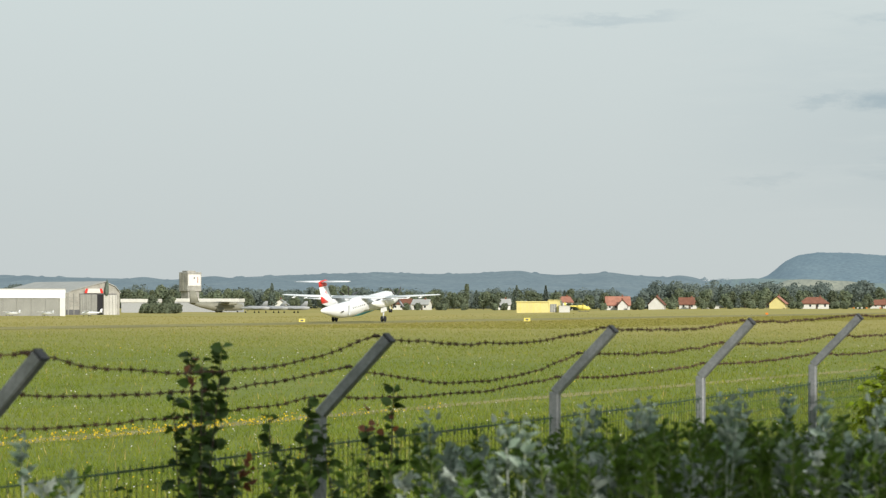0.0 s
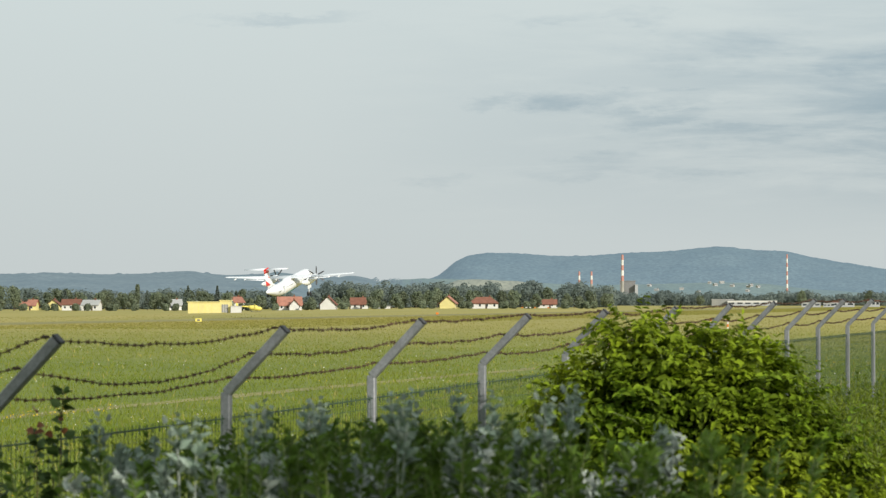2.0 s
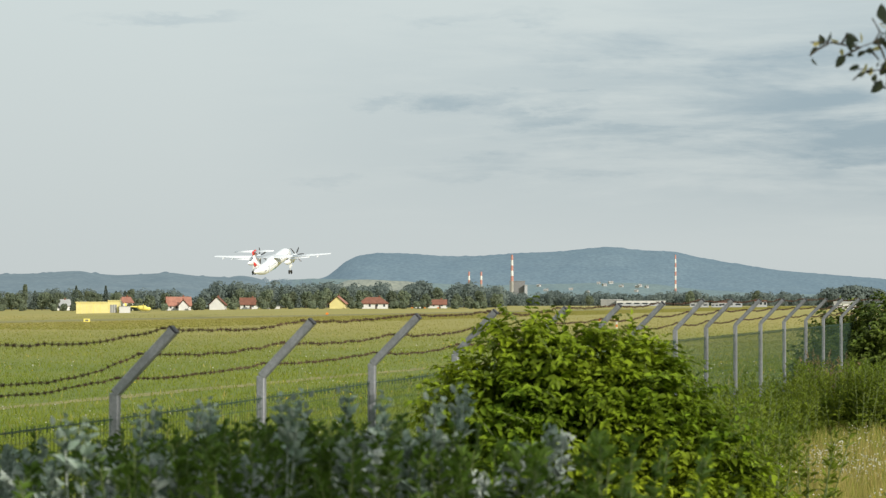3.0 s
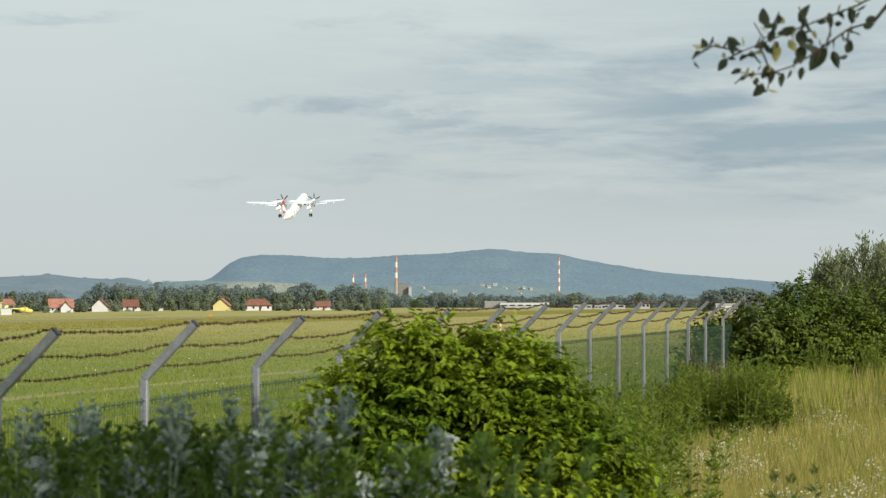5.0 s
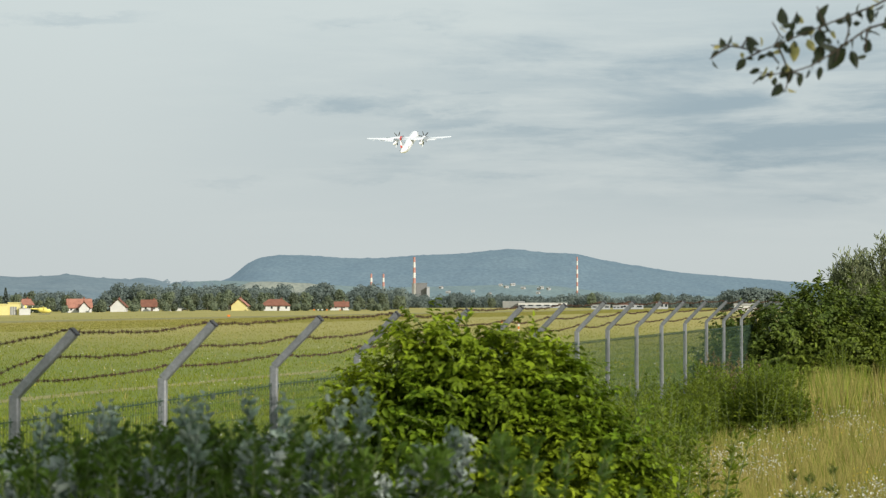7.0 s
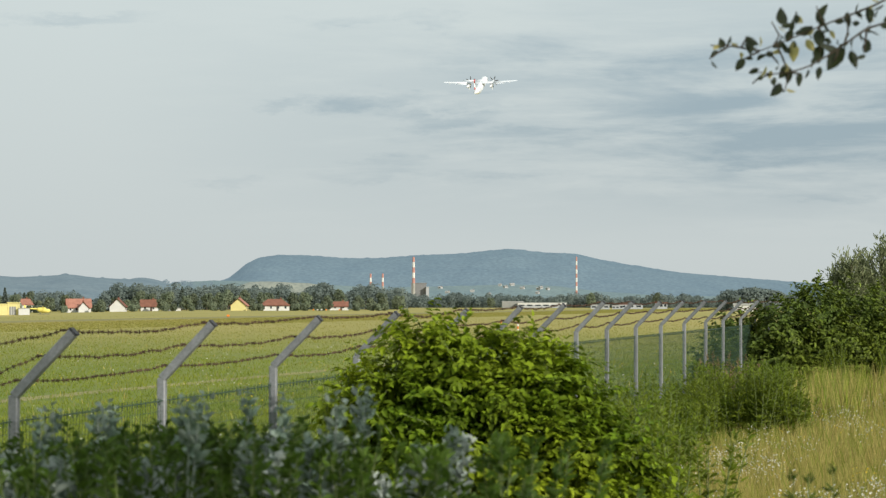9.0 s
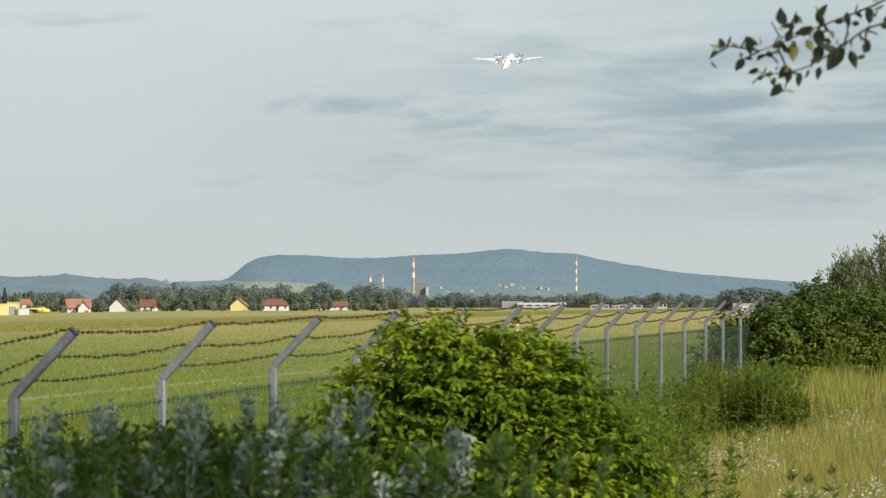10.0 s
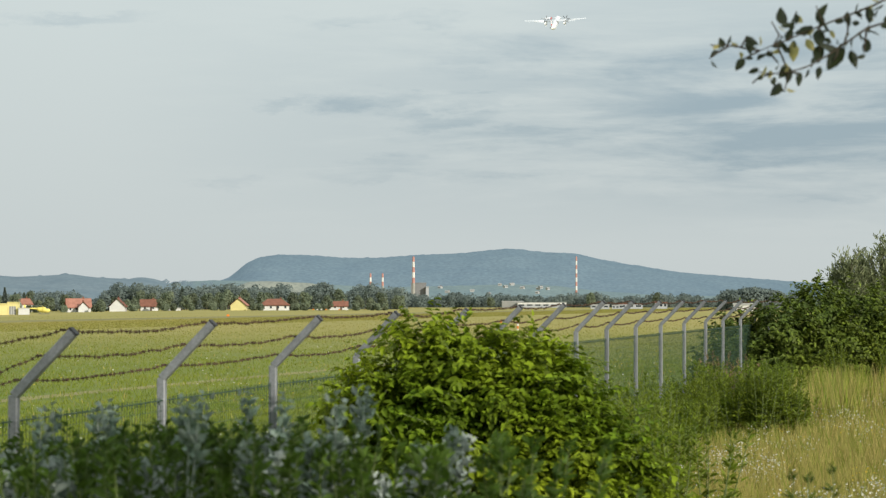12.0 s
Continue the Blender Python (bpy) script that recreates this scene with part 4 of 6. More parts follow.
def woods(name, spans, label, seed, mat="wood"):
    """Distant woods as a mass of crowns: spans of bearing, distance, depth and height."""
    g = rng(seed)
    V, Fs, n = [], [], 0
    for b0, b1, dist, depth, h0, h1, dense in spans:
        k = int((b1 - b0) * dense)
        b = np.radians(b0 + (b1 - b0) * g.random(k))
        d = dist + depth * g.random(k)
        u = np.array([0.5 + 0.9 * noise.noise(Vector((float(x) * 110, seed, 0))) for x in b])
        h = h0 + (h1 - h0) * np.clip(u + 0.25 * g.normal(size=k), 0, 1.15)
        r = 2.0 + 2.8 * g.random(k)
        for i in range(k):
            m = 80
            c = np.array([d[i] * np.sin(b[i]), d[i] * np.cos(b[i]), h[i] - r[i] * 1.1])
            q = unit(g.normal(size=(m, 3)) + np.array([0, -0.5, 0.3]))
            p = c + q * r[i] * np.array([1, 1, 1.1]) * (0.8 + 0.25 * g.random((m, 1)))
            low = g.random(m) < 0.35
            p[low, 2] = p[low, 2] * g.random(low.sum())
            v, f = leaf_arrays(p, np.cross(q, g.normal(size=(m, 3))), 1.05, 1.05, int(g.integers(1 << 30)), 0.05, 0.05, unit(q + 0.35 * g.normal(size=(m, 3))))
            V.append(v)
            Fs.append(f + n)
            n += len(v)
    tagged(mesh_object(name, np.concatenate(V), np.concatenate(Fs), M[mat]), label, "woods", kind="stuff")


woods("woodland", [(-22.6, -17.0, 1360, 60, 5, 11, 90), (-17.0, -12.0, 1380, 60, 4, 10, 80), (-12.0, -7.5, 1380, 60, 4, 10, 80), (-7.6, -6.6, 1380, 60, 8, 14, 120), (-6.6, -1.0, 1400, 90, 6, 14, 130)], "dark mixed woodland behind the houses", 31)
# slope trees take the near hills' material, with its painted, glowing haze
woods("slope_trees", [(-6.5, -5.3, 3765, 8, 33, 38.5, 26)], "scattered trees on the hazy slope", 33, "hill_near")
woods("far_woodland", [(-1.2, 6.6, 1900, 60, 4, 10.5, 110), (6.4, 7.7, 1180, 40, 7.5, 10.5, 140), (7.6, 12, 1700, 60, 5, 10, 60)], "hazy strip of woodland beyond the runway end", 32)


def house(bearing, dist, w, d, wall_h, roof_h, turn, wall, roof, label, hip=False, windows=3, flat=False, base=None):
    w, d, wall_h, roof_h = w * 0.92, d * 0.92, wall_h * 0.74, roof_h * 0.98
    x, y = polar(bearing, dist)
    ob = thing("house", pose(x, y, gz(x, y) if base is None else base, 0, 0, turn), label, "house", "houses behind the airfield")
    bm = box(bmesh.new(), -w / 2, w / 2, -d / 2, d / 2, -0.5, wall_h)
    if not hip and not flat:
        for s in (-1, 1):
            q = [bm.verts.new(c) for c in ((s * (w / 2 - 0.02), -d / 2, wall_h), (s * (w / 2 - 0.02), d / 2, wall_h), (s * (w / 2 - 0.02), 0, wall_h + roof_h - 0.1))]
            bm.faces.new(q if s > 0 else q[::-1])
    wall_ob = part("wall", bm, M[wall], ob)
    bm = bmesh.new()
    e = 0.6
    if flat:
        box(bm, -w / 2 - 0.2, w / 2 + 0.2, -d / 2 - 0.2, d / 2 + 0.2, wall_h, wall_h + roof_h)
    else:
        i = min(w, d) * 0.45 if hip else 0
        lo, z0, z1 = (w / 2 + e, d / 2 + e), wall_h - 0.25, wall_h + roof_h
        for t in (0.0, 0.22):
            a = [bm.verts.new(c) for c in ((-lo[0], -lo[1], z0 + t), (lo[0], -lo[1], z0 + t), (lo[0], lo[1], z0 + t), (-lo[0], lo[1], z0 + t), (-lo[0] + i, 0, z1 + t), (lo[0] - i, 0, z1 + t))]
            for q in ((0, 1, 5, 4), (2, 3, 4, 5), (1, 2, 5), (3, 0, 4)):
                if len(q) == 4 or hip:
                    bm.faces.new([a[k] for k in q])
    roof_ob = part("roof", bm, M[roof], ob)
    if not flat:
        part("chimney", box(bmesh.new(), w * 0.18, w * 0.18 + 0.7, -0.3, 0.4, wall_h + roof_h * 0.5, wall_h + roof_h + 0.9), M["roof_brown"], roof_ob)
    for k in range(windows):
        xx = -w / 2 + w * (k + 0.5) / windows
        for lvl in range(max(1, int(wall_h / 2.7))):
            win = part("window", box(bmesh.new(), xx - 0.55, xx + 0.55, -d / 2 - 0.06, -d / 2 + 0.05, 0.9 + 2.7 * lvl, 2.2 + 2.7 * lvl), M["plaster"], ob)
            part("pane", box(bmesh.new(), xx - 0.45, xx + 0.45, -d / 2 - 0.09, -d / 2 - 0.05, 1.0 + 2.7 * lvl, 2.1 + 2.7 * lvl), M["glass_dark"], win)
    if windows > 1:
        part("door", box(bmesh.new(), w * 0.06, w * 0.06 + 1.0, -d / 2 - 0.07, -d / 2 + 0.03, 0, 2.05), M["bark"], ob)
    return ob


for args in (
    (-8.40, 1195, 12.0, 9, 3.0, 4.2, 14, "plaster", "roof_red", "white house with a bright red tiled roof", False, 4),
    (-8.29, 1187, 5.5, 5, 2.8, 2.8, 100, "plaster", "roof_red", "white gable wing with a red tiled roof", False, 2),
    (-7.50, 1215, 7, 8, 3.2, 3.9, 88, "plaster", "roof_brown", "white gabled house with a brown roof", False, 2),
    (-6.79, 1240, 9, 8, 3.0, 3.4, 4, "plaster", "roof_brown", "low house with a brown tiled roof", False, 2),
    (-4.74, 1195, 7.2, 8, 3.3, 3.4, 84, "cream", "roof_red", "yellow house with a red gable roof", False, 2),
    (-3.93, 1195, 15, 10, 3.4, 2.9, 3, "plaster", "roof_brown", "wide white house with a brown hipped roof", True, 4),
    (-13.35, 1225, 9.5, 8, 3.8, 2.6, 5, "plaster", "roof_brown", "white two-storey house with a brown roof", False, 3),
    (-12.9, 1215, 8.5, 8, 3.6, 2.4, -4, "plaster", "roof_grey", "white two-storey house with a grey roof", False, 3),
    (-13.75, 1240, 7, 8, 3.0, 3.0, 90, "cream", "roof_brown", "cream gabled house among trees", False, 2),
    (-14.3, 1240, 8, 8, 3.2, 2.8, 0, "cream", "roof_red", "cream house with a red roof among trees", False, 2),
    (-9.62, 1262, 6, 7, 5.2, 2.8, 40, "plaster", "roof_red", "tall house with a red roof behind trees", False, 2),
    (-2.45, 1260, 9, 8, 2.6, 2.4, 2, "plaster", "roof_brown", "small house with a brown roof under tall trees", False, 2),
    (-16.15, 1210, 6.5, 8, 3.0, 2.8, 100, "plaster", "roof_grey", "small white gabled house behind parked aircraft", False, 2),
    (-11.05, 1250, 8, 8, 3.2, 3.0, 20, "plaster", "roof_grey", "grey-roofed house between trees", False, 2),
):
    house(*args)


def low_block(name, bearing, dist, w, d, h, turn, wall, roof, label, category, roof_t=0.35, bays=0, bay_mat="glass_dark", band=None):
    x, y = polar(bearing, dist)
    ob = thing(name, pose(x, y, gz(x, y), 0, 0, turn), label, category)
    wall_ob = part("wall", box(bmesh.new(), -w / 2, w / 2, -d / 2, d / 2, -0.6, h, 0.05), M[wall], ob)
    part("roof", box(bmesh.new(), -w / 2 - 0.25, w / 2 + 0.25, -d / 2 - 0.25, d / 2 + 0.25, h, h + roof_t, 0.04), M[roof], ob)
    for k in range(bays):
        a = -w / 2 + w * (k + 0.15) / bays
        win = part("window", box(bmesh.new(), a, a + w * 0.7 / bays, -d / 2 - 0.05, -d / 2 + 0.05, h * 0.38, h * 0.82), M["plaster"], ob)
        part("pane", box(bmesh.new(), a + 0.08, a + w * 0.7 / bays - 0.08, -d / 2 - 0.08, -d / 2 - 0.04, h * 0.4, h * 0.8), M[bay_mat], win)
    if band:
        part("fascia", box(bmesh.new(), -w / 2 - 0.05, w / 2 + 0.05, -d / 2 - 0.12, -d / 2 + 0.02, h * 0.72, h), M[band], wall_ob)
    return ob


yb = low_block("yellow_hall", -10.32, 832, 10.6, 9, 3.5, 3, "cream", "cream", "yellow flat-roofed hall beside the runway", "hall")
bm = box(bmesh.new(), 5.35, 8.9, -4.3, 3, -0.4, 4.1)
for v in bm.verts:
    if v.co.x > 8 and v.co.z > 0:
        v.co.x -= 0.5
part("annex", bm, M["cream"], yb)
part("annex_roof", box(bmesh.new(), 5.1, 8.7, -4.6, 3.2, 4.1, 4.35, 0.03), M["cream"], yb)
gl = part("glazing", box(bmesh.new(), 5.9, 8.1, -4.38, -4.26, 0.2, 2.9), M["sheet_grey"], yb, "grey glazed entrance")
for px in (6.6, 7.35):
    part("mullion", box(bmesh.new(), px - 0.06, px + 0.06, -4.43, -4.37, 0.2, 2.9), M["plaster"], gl)
for k in range(4):
    part("wall_joint", box(bmesh.new(), -4.0 + 2.2 * k, -3.9 + 2.2 * k, -4.53, -4.49, 0, 3.5), M["yellow"], yb)
low_block("white_container", -9.62, 826, 3.4, 2.6, 2.2, 3, "plaster", "roof_grey", "white container beside the yellow hall", "container", 0.1)
low_block("white_shed", -6.28, 1190, 8.0, 5, 1.2, 2, "plaster", "roof_grey", "low white shed at the edge of the grass", "shed", 0.25)
low_block("shed", -19.33, 912, 13, 9, 3.7, 8, "haze_grey", "plaster", "grey airfield shed with a white fascia roof", "shed", 1.3)
low_block("long_shed", -17.78, 960, 25, 10, 3.9, 4, "haze_grey", "plaster", "long workshop shed with a white roof edge behind parked aircraft", "shed", 1.3)
low_block("terminal_block", 2.22, 1850, 36, 14, 3.4, -3, "haze_grey", "roof_grey", "long white office block with a row of dark windows", "building", 0.6, 6, "glass_dark", "plaster")
low_block("blue_hall", 1.55, 1860, 16, 14, 4.4, -3, "sheet_grey", "roof_grey", "grey-blue factory hall beside the office block", "building", 0.5)
for b, w, h, lab in ((3.55, 14, 2.6, "white"), (4.25, 18, 3.2, "pale"), (4.95, 9, 4.2, "small white"), (3.95, 8, 2.2, "low white")):
    low_block("far_building", b, 1500, w * 0.8, 8, h * 0.85, -4, "haze_grey", "roof_brown" if b > 4.1 else "roof_grey", lab + " building beyond the runway end", "building", 0.5, 3)
low_block("arched_hall", 6.85, 1100, 9, 10, 2.6, -10, "plaster", "roof_grey", "white hall half hidden behind the fence", "hall", 0.9)


def build_hangars():
    # white hangar: a tall white portal with a grey sliding gate
    x, y = polar(-22.4, 720)
    ob = thing("white_hangar", pose(x, y, gz(x, y), 0, 0, 22), "white flat-roofed hangar with a grey sliding gate", "hangar")
    w, h = 34, 7.6
    part("wall", box(bmesh.new(), -w / 2, w / 2, 0.2, 24, -0.6, h - 0.1), M["plaster"], ob)
    part("fascia", box(bmesh.new(), -w / 2, w / 2, -0.3, 0.2, 5.1, h), M["white"], ob, "broad white fascia")
    part("pillar", box(bmesh.new(), w / 2 - 1.6, w / 2, -0.3, 0.2, -0.6, 5.1), M["plaster"], ob)
    part("roof", box(bmesh.new(), -w / 2 - 0.2, w / 2 + 0.2, -0.4, 24.2, h, h + 0.25), M["roof_grey"], ob)
    for k in range(8):
        a = -w / 2 + k * (w - 1.6) / 8
        part("gate_panel", box(bmesh.new(), a + 0.03, a + (w - 1.6) / 8 - 0.03, 0.0, 0.16, -0.4, 5.1, 0.02), M["sheet_grey"], ob)
    # grey gabled hangar with its doors half open
    x, y = polar(-20.42, 775)
    ob = thing("grey_hangar", pose(x, y, gz(x, y), 0, 0, 46), "beige-grey gabled sheet-metal hangar with its ribbed doors ajar", "hangar")
    d = 52
    bm = bmesh.new()
    prof = [(-9.1, -0.5), (9.0, -0.5), (9.0, 6.7), (7.4, 8.5), (4.0, 10.0), (-7.1, 7.3), (-9.1, 6.5)]
    a, b = [bm.verts.new((px, 0, pz)) for px, pz in prof], [bm.verts.new((px, d, pz)) for px, pz in prof]
    bm.faces.new(a)
    bm.faces.new(b[::-1])
    for k in range(len(prof)):
        bm.faces.new((a[k], b[k], b[(k + 1) % len(prof)], a[(k + 1) % len(prof)]))
    part("wall", bm, M["concrete"], ob)
    pr = [(-9.4, 6.5), (-7.1, 7.45), (4.0, 10.15), (7.45, 8.65), (9.3, 6.6)]
    bm = bmesh.new()
    for k in range(4):
        q = [bm.verts.new((px, py, pz + t)) for t in (0, 0.25) for px, pz, py in ((*pr[k], -0.4), (*pr[k + 1], -0.4), (*pr[k + 1], d), (*pr[k], d))]
        for f in ((0, 1, 5, 4), (4, 5, 6, 7), (1, 2, 6, 5), (2, 3, 7, 6), (3, 0, 4, 7), (3, 2, 1, 0)):
            bm.faces.new([q[i] for i in f])
    part("roof", bm, M["roof_grey"], ob)
    # black sheet on the closed wall imitates the shade inside the doors
    part("dark_gap_sheet", box(bmesh.new(), -4.6, 7.6, -0.06, 0.1, -0.3, 6.3), M["rubber"], ob, "black sheet standing in for the unlit hangar inside")
    part("lintel", box(bmesh.new(), -4.8, 7.8, -0.3, 0.0, 6.3, 6.55), M["steel_dark"], ob)
    for p, q, mat, gap in ((-4.6, -2.7, "sheet_grey", 0.1), (-2.7, -0.8, "sheet_grey", 0.1), (-0.8, 1.2, "sheet_grey", 0.1), (3.2, 4.6, "concrete", 0.4), (4.6, 6.1, "concrete", 0.4), (6.1, 7.6, "concrete", 0.4)):
        dr = part("door_leaf", box(bmesh.new(), p, q - 0.06, -0.3 - gap, -0.12, -0.4, 6.28, 0.02), M[mat], ob)
        for r in range(3):
            part("rib", box(bmesh.new(), p + 0.2 + r * (q - p) / 3, p + 0.42 + r * (q - p) / 3, -0.42 - gap, -0.29 - gap, -0.3, 6.1), M["plaster" if mat == "concrete" else mat], dr)
    sign = part("sign", box(bmesh.new(), -3.0, 3.1, -0.4, -0.2, 6.7, 8.1, 0.03), M["plaster"], ob, "white sign with slanted red ends")
    for p in (-2.6, 2.5):
        bm = box(bmesh.new(), -0.42, 0.42, -0.46, -0.4, 6.7, 8.1)
        for v in bm.verts:
            v.co.x += p + (0.25 if (v.co.z > 7.4) == (p < 0) else -0.1)
        part("sign_end", bm, M["red"], sign)
    part("skirt", box(bmesh.new(), -9.13, -4.7, -0.1, 0.0, -0.4, 1.6), M["steel_dark"], ob, "dark plinth")
    for px in (-8.6, -6.7):
        part("post", box(bmesh.new(), px, px + 0.25, -0.2, 0.0, -0.3, 6.6), M["sheet_grey"], ob)
    for pz in (2.8, 4.0, 5.2):
        part("cladding_rail", box(bmesh.new(), -9.1, -4.8, -0.12, 0.0, pz, pz + 0.14), M["sheet_grey"], ob)
    staff = part("flag_staff", tube(bmesh.new(), [(4.3, -0.6, 5.6), (4.3, -0.6, 11.0)], [0.07, 0.04], 6), M["steel_dark"], ob)
    part("furled_flag", tube(bmesh.new(), [(4.3, -0.75, 11.0), (4.35, -0.8, 9.8), (4.2, -0.85, 8.4), (4.1, -0.85, 7.0), (4.0, -0.8, 6.0)], [0.08, 0.4, 0.6, 0.7, 0.45], 7), M["conifer"], staff, "dark green furled flag")
    # square water tower block on a shaft
    x, y = polar(-18.22, 980)
    ob = thing("water_tower", pose(x, y, gz(x, y), 0, 0, 50), "square concrete tower with a white sunlit side", "tower")
    top = part("head", box(bmesh.new(), -3.2, 3.2, -3.2, 3.2, 8.0, 15.5, 0.12), M["concrete"], ob)
    part("shaft", box(bmesh.new(), -2.6, 2.6, -2.6, 2.6, -0.6, 8.0, 0.1), M["concrete"], ob)
    part("white_panel", box(bmesh.new(), -2.9, 2.7, -3.3, -3.2, 10.2, 14.6), M["plaster"], top, "white painted panel")
    part("stripe", box(bmesh.new(), 1.2, 1.55, -3.36, -3.3, 11.2, 13.6), M["hazed_red"], top)
    part("window", box(bmesh.new(), -0.5, 0.1, -3.36, -3.3, 12.9, 13.5), M["steel_dark"], top)
    for k in range(5):
        part("rib", box(bmesh.new(), -3.26, -3.2, -2.6 + k * 1.15, -2.3 + k * 1.15, 8.4, 15.0), M["concrete"], top)
    part("parapet", box(bmesh.new(), -2.4, 1.4, -1.6, 2.0, 15.5, 16.1, 0.05), M["concrete"], top)


build_hangars()


def light_aircraft(bearing, dist, turn, size, mat="white", label="small white light aircraft parked on the grass"):
    x, y = polar(bearing, dist)
    ob = thing("light_aircraft", pose(x, y, gz(x, y), 0, 0, turn) @ Matrix.Scale(size, 4), label, "light aircraft", "parked light aircraft")
    part("fuselage", lathe([(3.2, 0.12, 1.2, 1), (2.9, 0.42, 1.2, 1), (1.6, 0.55, 1.3, 1), (0.2, 0.62, 1.4, 0.9), (-1.5, 0.4, 1.35, 0.8), (-4.6, 0.1, 1.4, 0.7)], 12), M[mat], ob)
    part("wing", foil([((-5.2, 1.3, 2.05), 1.1, 0.06, "z"), ((0, 1.5, 1.98), 1.5, 0.1, "z"), ((5.2, 1.3, 2.05), 1.1, 0.06, "z")]), M[mat], ob)
    part("fin", foil([((0, -3.4, 1.5), 1.2, 0.06, "x"), ((0, -4.1, 2.8), 0.7, 0.04, "x")]), M[mat], ob)
    part("tailplane", foil([((-1.7, -3.9, 1.5), 0.7, 0.04, "z"), ((0, -3.7, 1.5), 0.9, 0.05, "z"), ((1.7, -3.9, 1.5), 0.7, 0.04, "z")]), M[mat], ob)
    part("canopy", lathe([(1.5, 0.1, 1.75, 1), (0.9, 0.36, 1.75, 1), (-0.4, 0.3, 1.78, 1), (-1.0, 0.05, 1.7, 1)], 10), M["glass_dark"], ob)
    for p in ((-1.1, 0.2), (1.1, 0.2), (0, 2.4)):
        leg = part("leg", tube(bmesh.new(), [(p[0] * 0.4, p[1], 1.0), (p[0], p[1], 0.25)], [0.05, 0.04], 5), M[mat], ob)
        part("wheel", tube(bmesh.new(), [(p[0] - 0.08, p[1], 0.22), (p[0] + 0.08, p[1], 0.22)], [0.22, 0.22], 10), M["rubber"], leg)


light_aircraft(-22.26, 700, 80, 0.62)
light_aircraft(-21.47, 700, 65, 0.6)
light_aircraft(-20.49, 700, 95, 0.75)


def transport_aircraft():
    x, y = polar(-17.55, 930)
    ob = thing("transport_aircraft", pose(x, y, gz(x, y), 0, 0, -62) @ Matrix.Scale(0.8, 4), "olive grey twin-engine military transport parked on grass", "transport aircraft")
    part("fuselage", lathe([(12, 0.2, 2.2, 1), (10.5, 1.5, 2.5, 1), (7, 2.0, 2.8, 1), (-3, 2.0, 2.8, 1), (-9, 1.3, 3.6, 1), (-14, 0.3, 4.4, 0.8)], 16), M["olive"], ob)
    part("wing", foil([((-20, 3, 4.9), 2.2, 0.15, "z"), ((0, 4, 4.8), 4.6, 0.35, "z"), ((20, 3, 4.9), 2.2, 0.15, "z")]), M["olive"], ob)
    part("fin", foil([((0, -9.2, 4.0), 4.6, 0.25, "x"), ((0, -11.5, 10.2), 2.7, 0.15, "x")]), M["olive"], ob, "tall olive fin")
    part("tailplane", foil([((-7, -12.2, 4.6), 1.8, 0.1, "z"), ((0, -11, 4.5), 3.0, 0.2, "z"), ((7, -12.2, 4.6), 1.8, 0.1, "z")]), M["olive"], ob)
    for s in (-1, 1):
        nac = part("nacelle", lathe([(7.5, 0.4, 4.2, 1), (6.5, 0.8, 4.2, 1), (2, 0.8, 4.2, 1), (-1.5, 0.2, 4.3, 1)], 12), M["olive"], ob)
        nac.location.x = s * 5.3
        gear = part("main_gear", box(bmesh.new(), s * 2.0 - 0.5, s * 2.0 + 0.5, -1.8, 1.8, 0.5, 1.9, 0.2), M["olive"], ob)
        for k in (-1.1, 0.6):
            part("wheel", tube(bmesh.new(), [(s * 2.0 - 0.2, k, 0.5), (s * 2.0 + 0.2, k, 0.5)], [0.5, 0.5], 12), M["rubber"], gear)
    part("nose_wheel", tube(bmesh.new(), [(-0.2, 8.5, 0.4), (0.2, 8.5, 0.4), (0.2, 8.5, 0.8)], [0.4, 0.4, 0.1], 12), M["rubber"], ob)


transport_aircraft()


def jet(bearing, dist, turn):
    x, y = polar(bearing, dist)
    ob = thing("jet_aircraft", pose(x, y, gz(x, y), 0, 0, turn), "pale grey jet aircraft parked on the grass", "jet aircraft", "parked grey jets")
    part("fuselage", lathe([(7, 0.05, 1.7, 1), (5, 0.45, 1.75, 1), (2, 0.75, 1.8, 1), (-4, 0.75, 1.8, 1.1), (-6.5, 0.45, 1.8, 1.1)], 12), M["haze_grey"], ob)
    part("wing", foil([((-4.6, -2.5, 1.6), 1.4, 0.06, "z"), ((0, 1.5, 1.7), 5.5, 0.15, "z"), ((4.6, -2.5, 1.6), 1.4, 0.06, "z")]), M["haze_grey"], ob)
    part("fin", foil([((0, -2.5, 2.4), 3.2, 0.1, "x"), ((0, -4.8, 4.3), 1.2, 0.05, "x")]), M["haze_grey"], ob)
    part("canopy", lathe([(4.4, 0.05, 2.1, 1), (3.4, 0.38, 2.2, 1), (1.8, 0.3, 2.4, 1), (0.8, 0.05, 2.4, 1)], 10), M["glass_dark"], ob)
    for px, py in ((-1.3, -1), (1.3, -1), (0, 4)):
        leg = part("leg", tube(bmesh.new(), [(px, py, 1.5), (px, py, 0.3)], [0.08, 0.06], 5), M["haze_grey"], ob)
        part("wheel", tube(bmesh.new(), [(px - 0.1, py, 0.3), (px + 0.1, py, 0.3)], [0.3, 0.3], 10), M["rubber"], leg)


for b, t in ((-16.75, 70), (-16.3, 64), (-15.85, 75)):
    jet(b, 900, t)


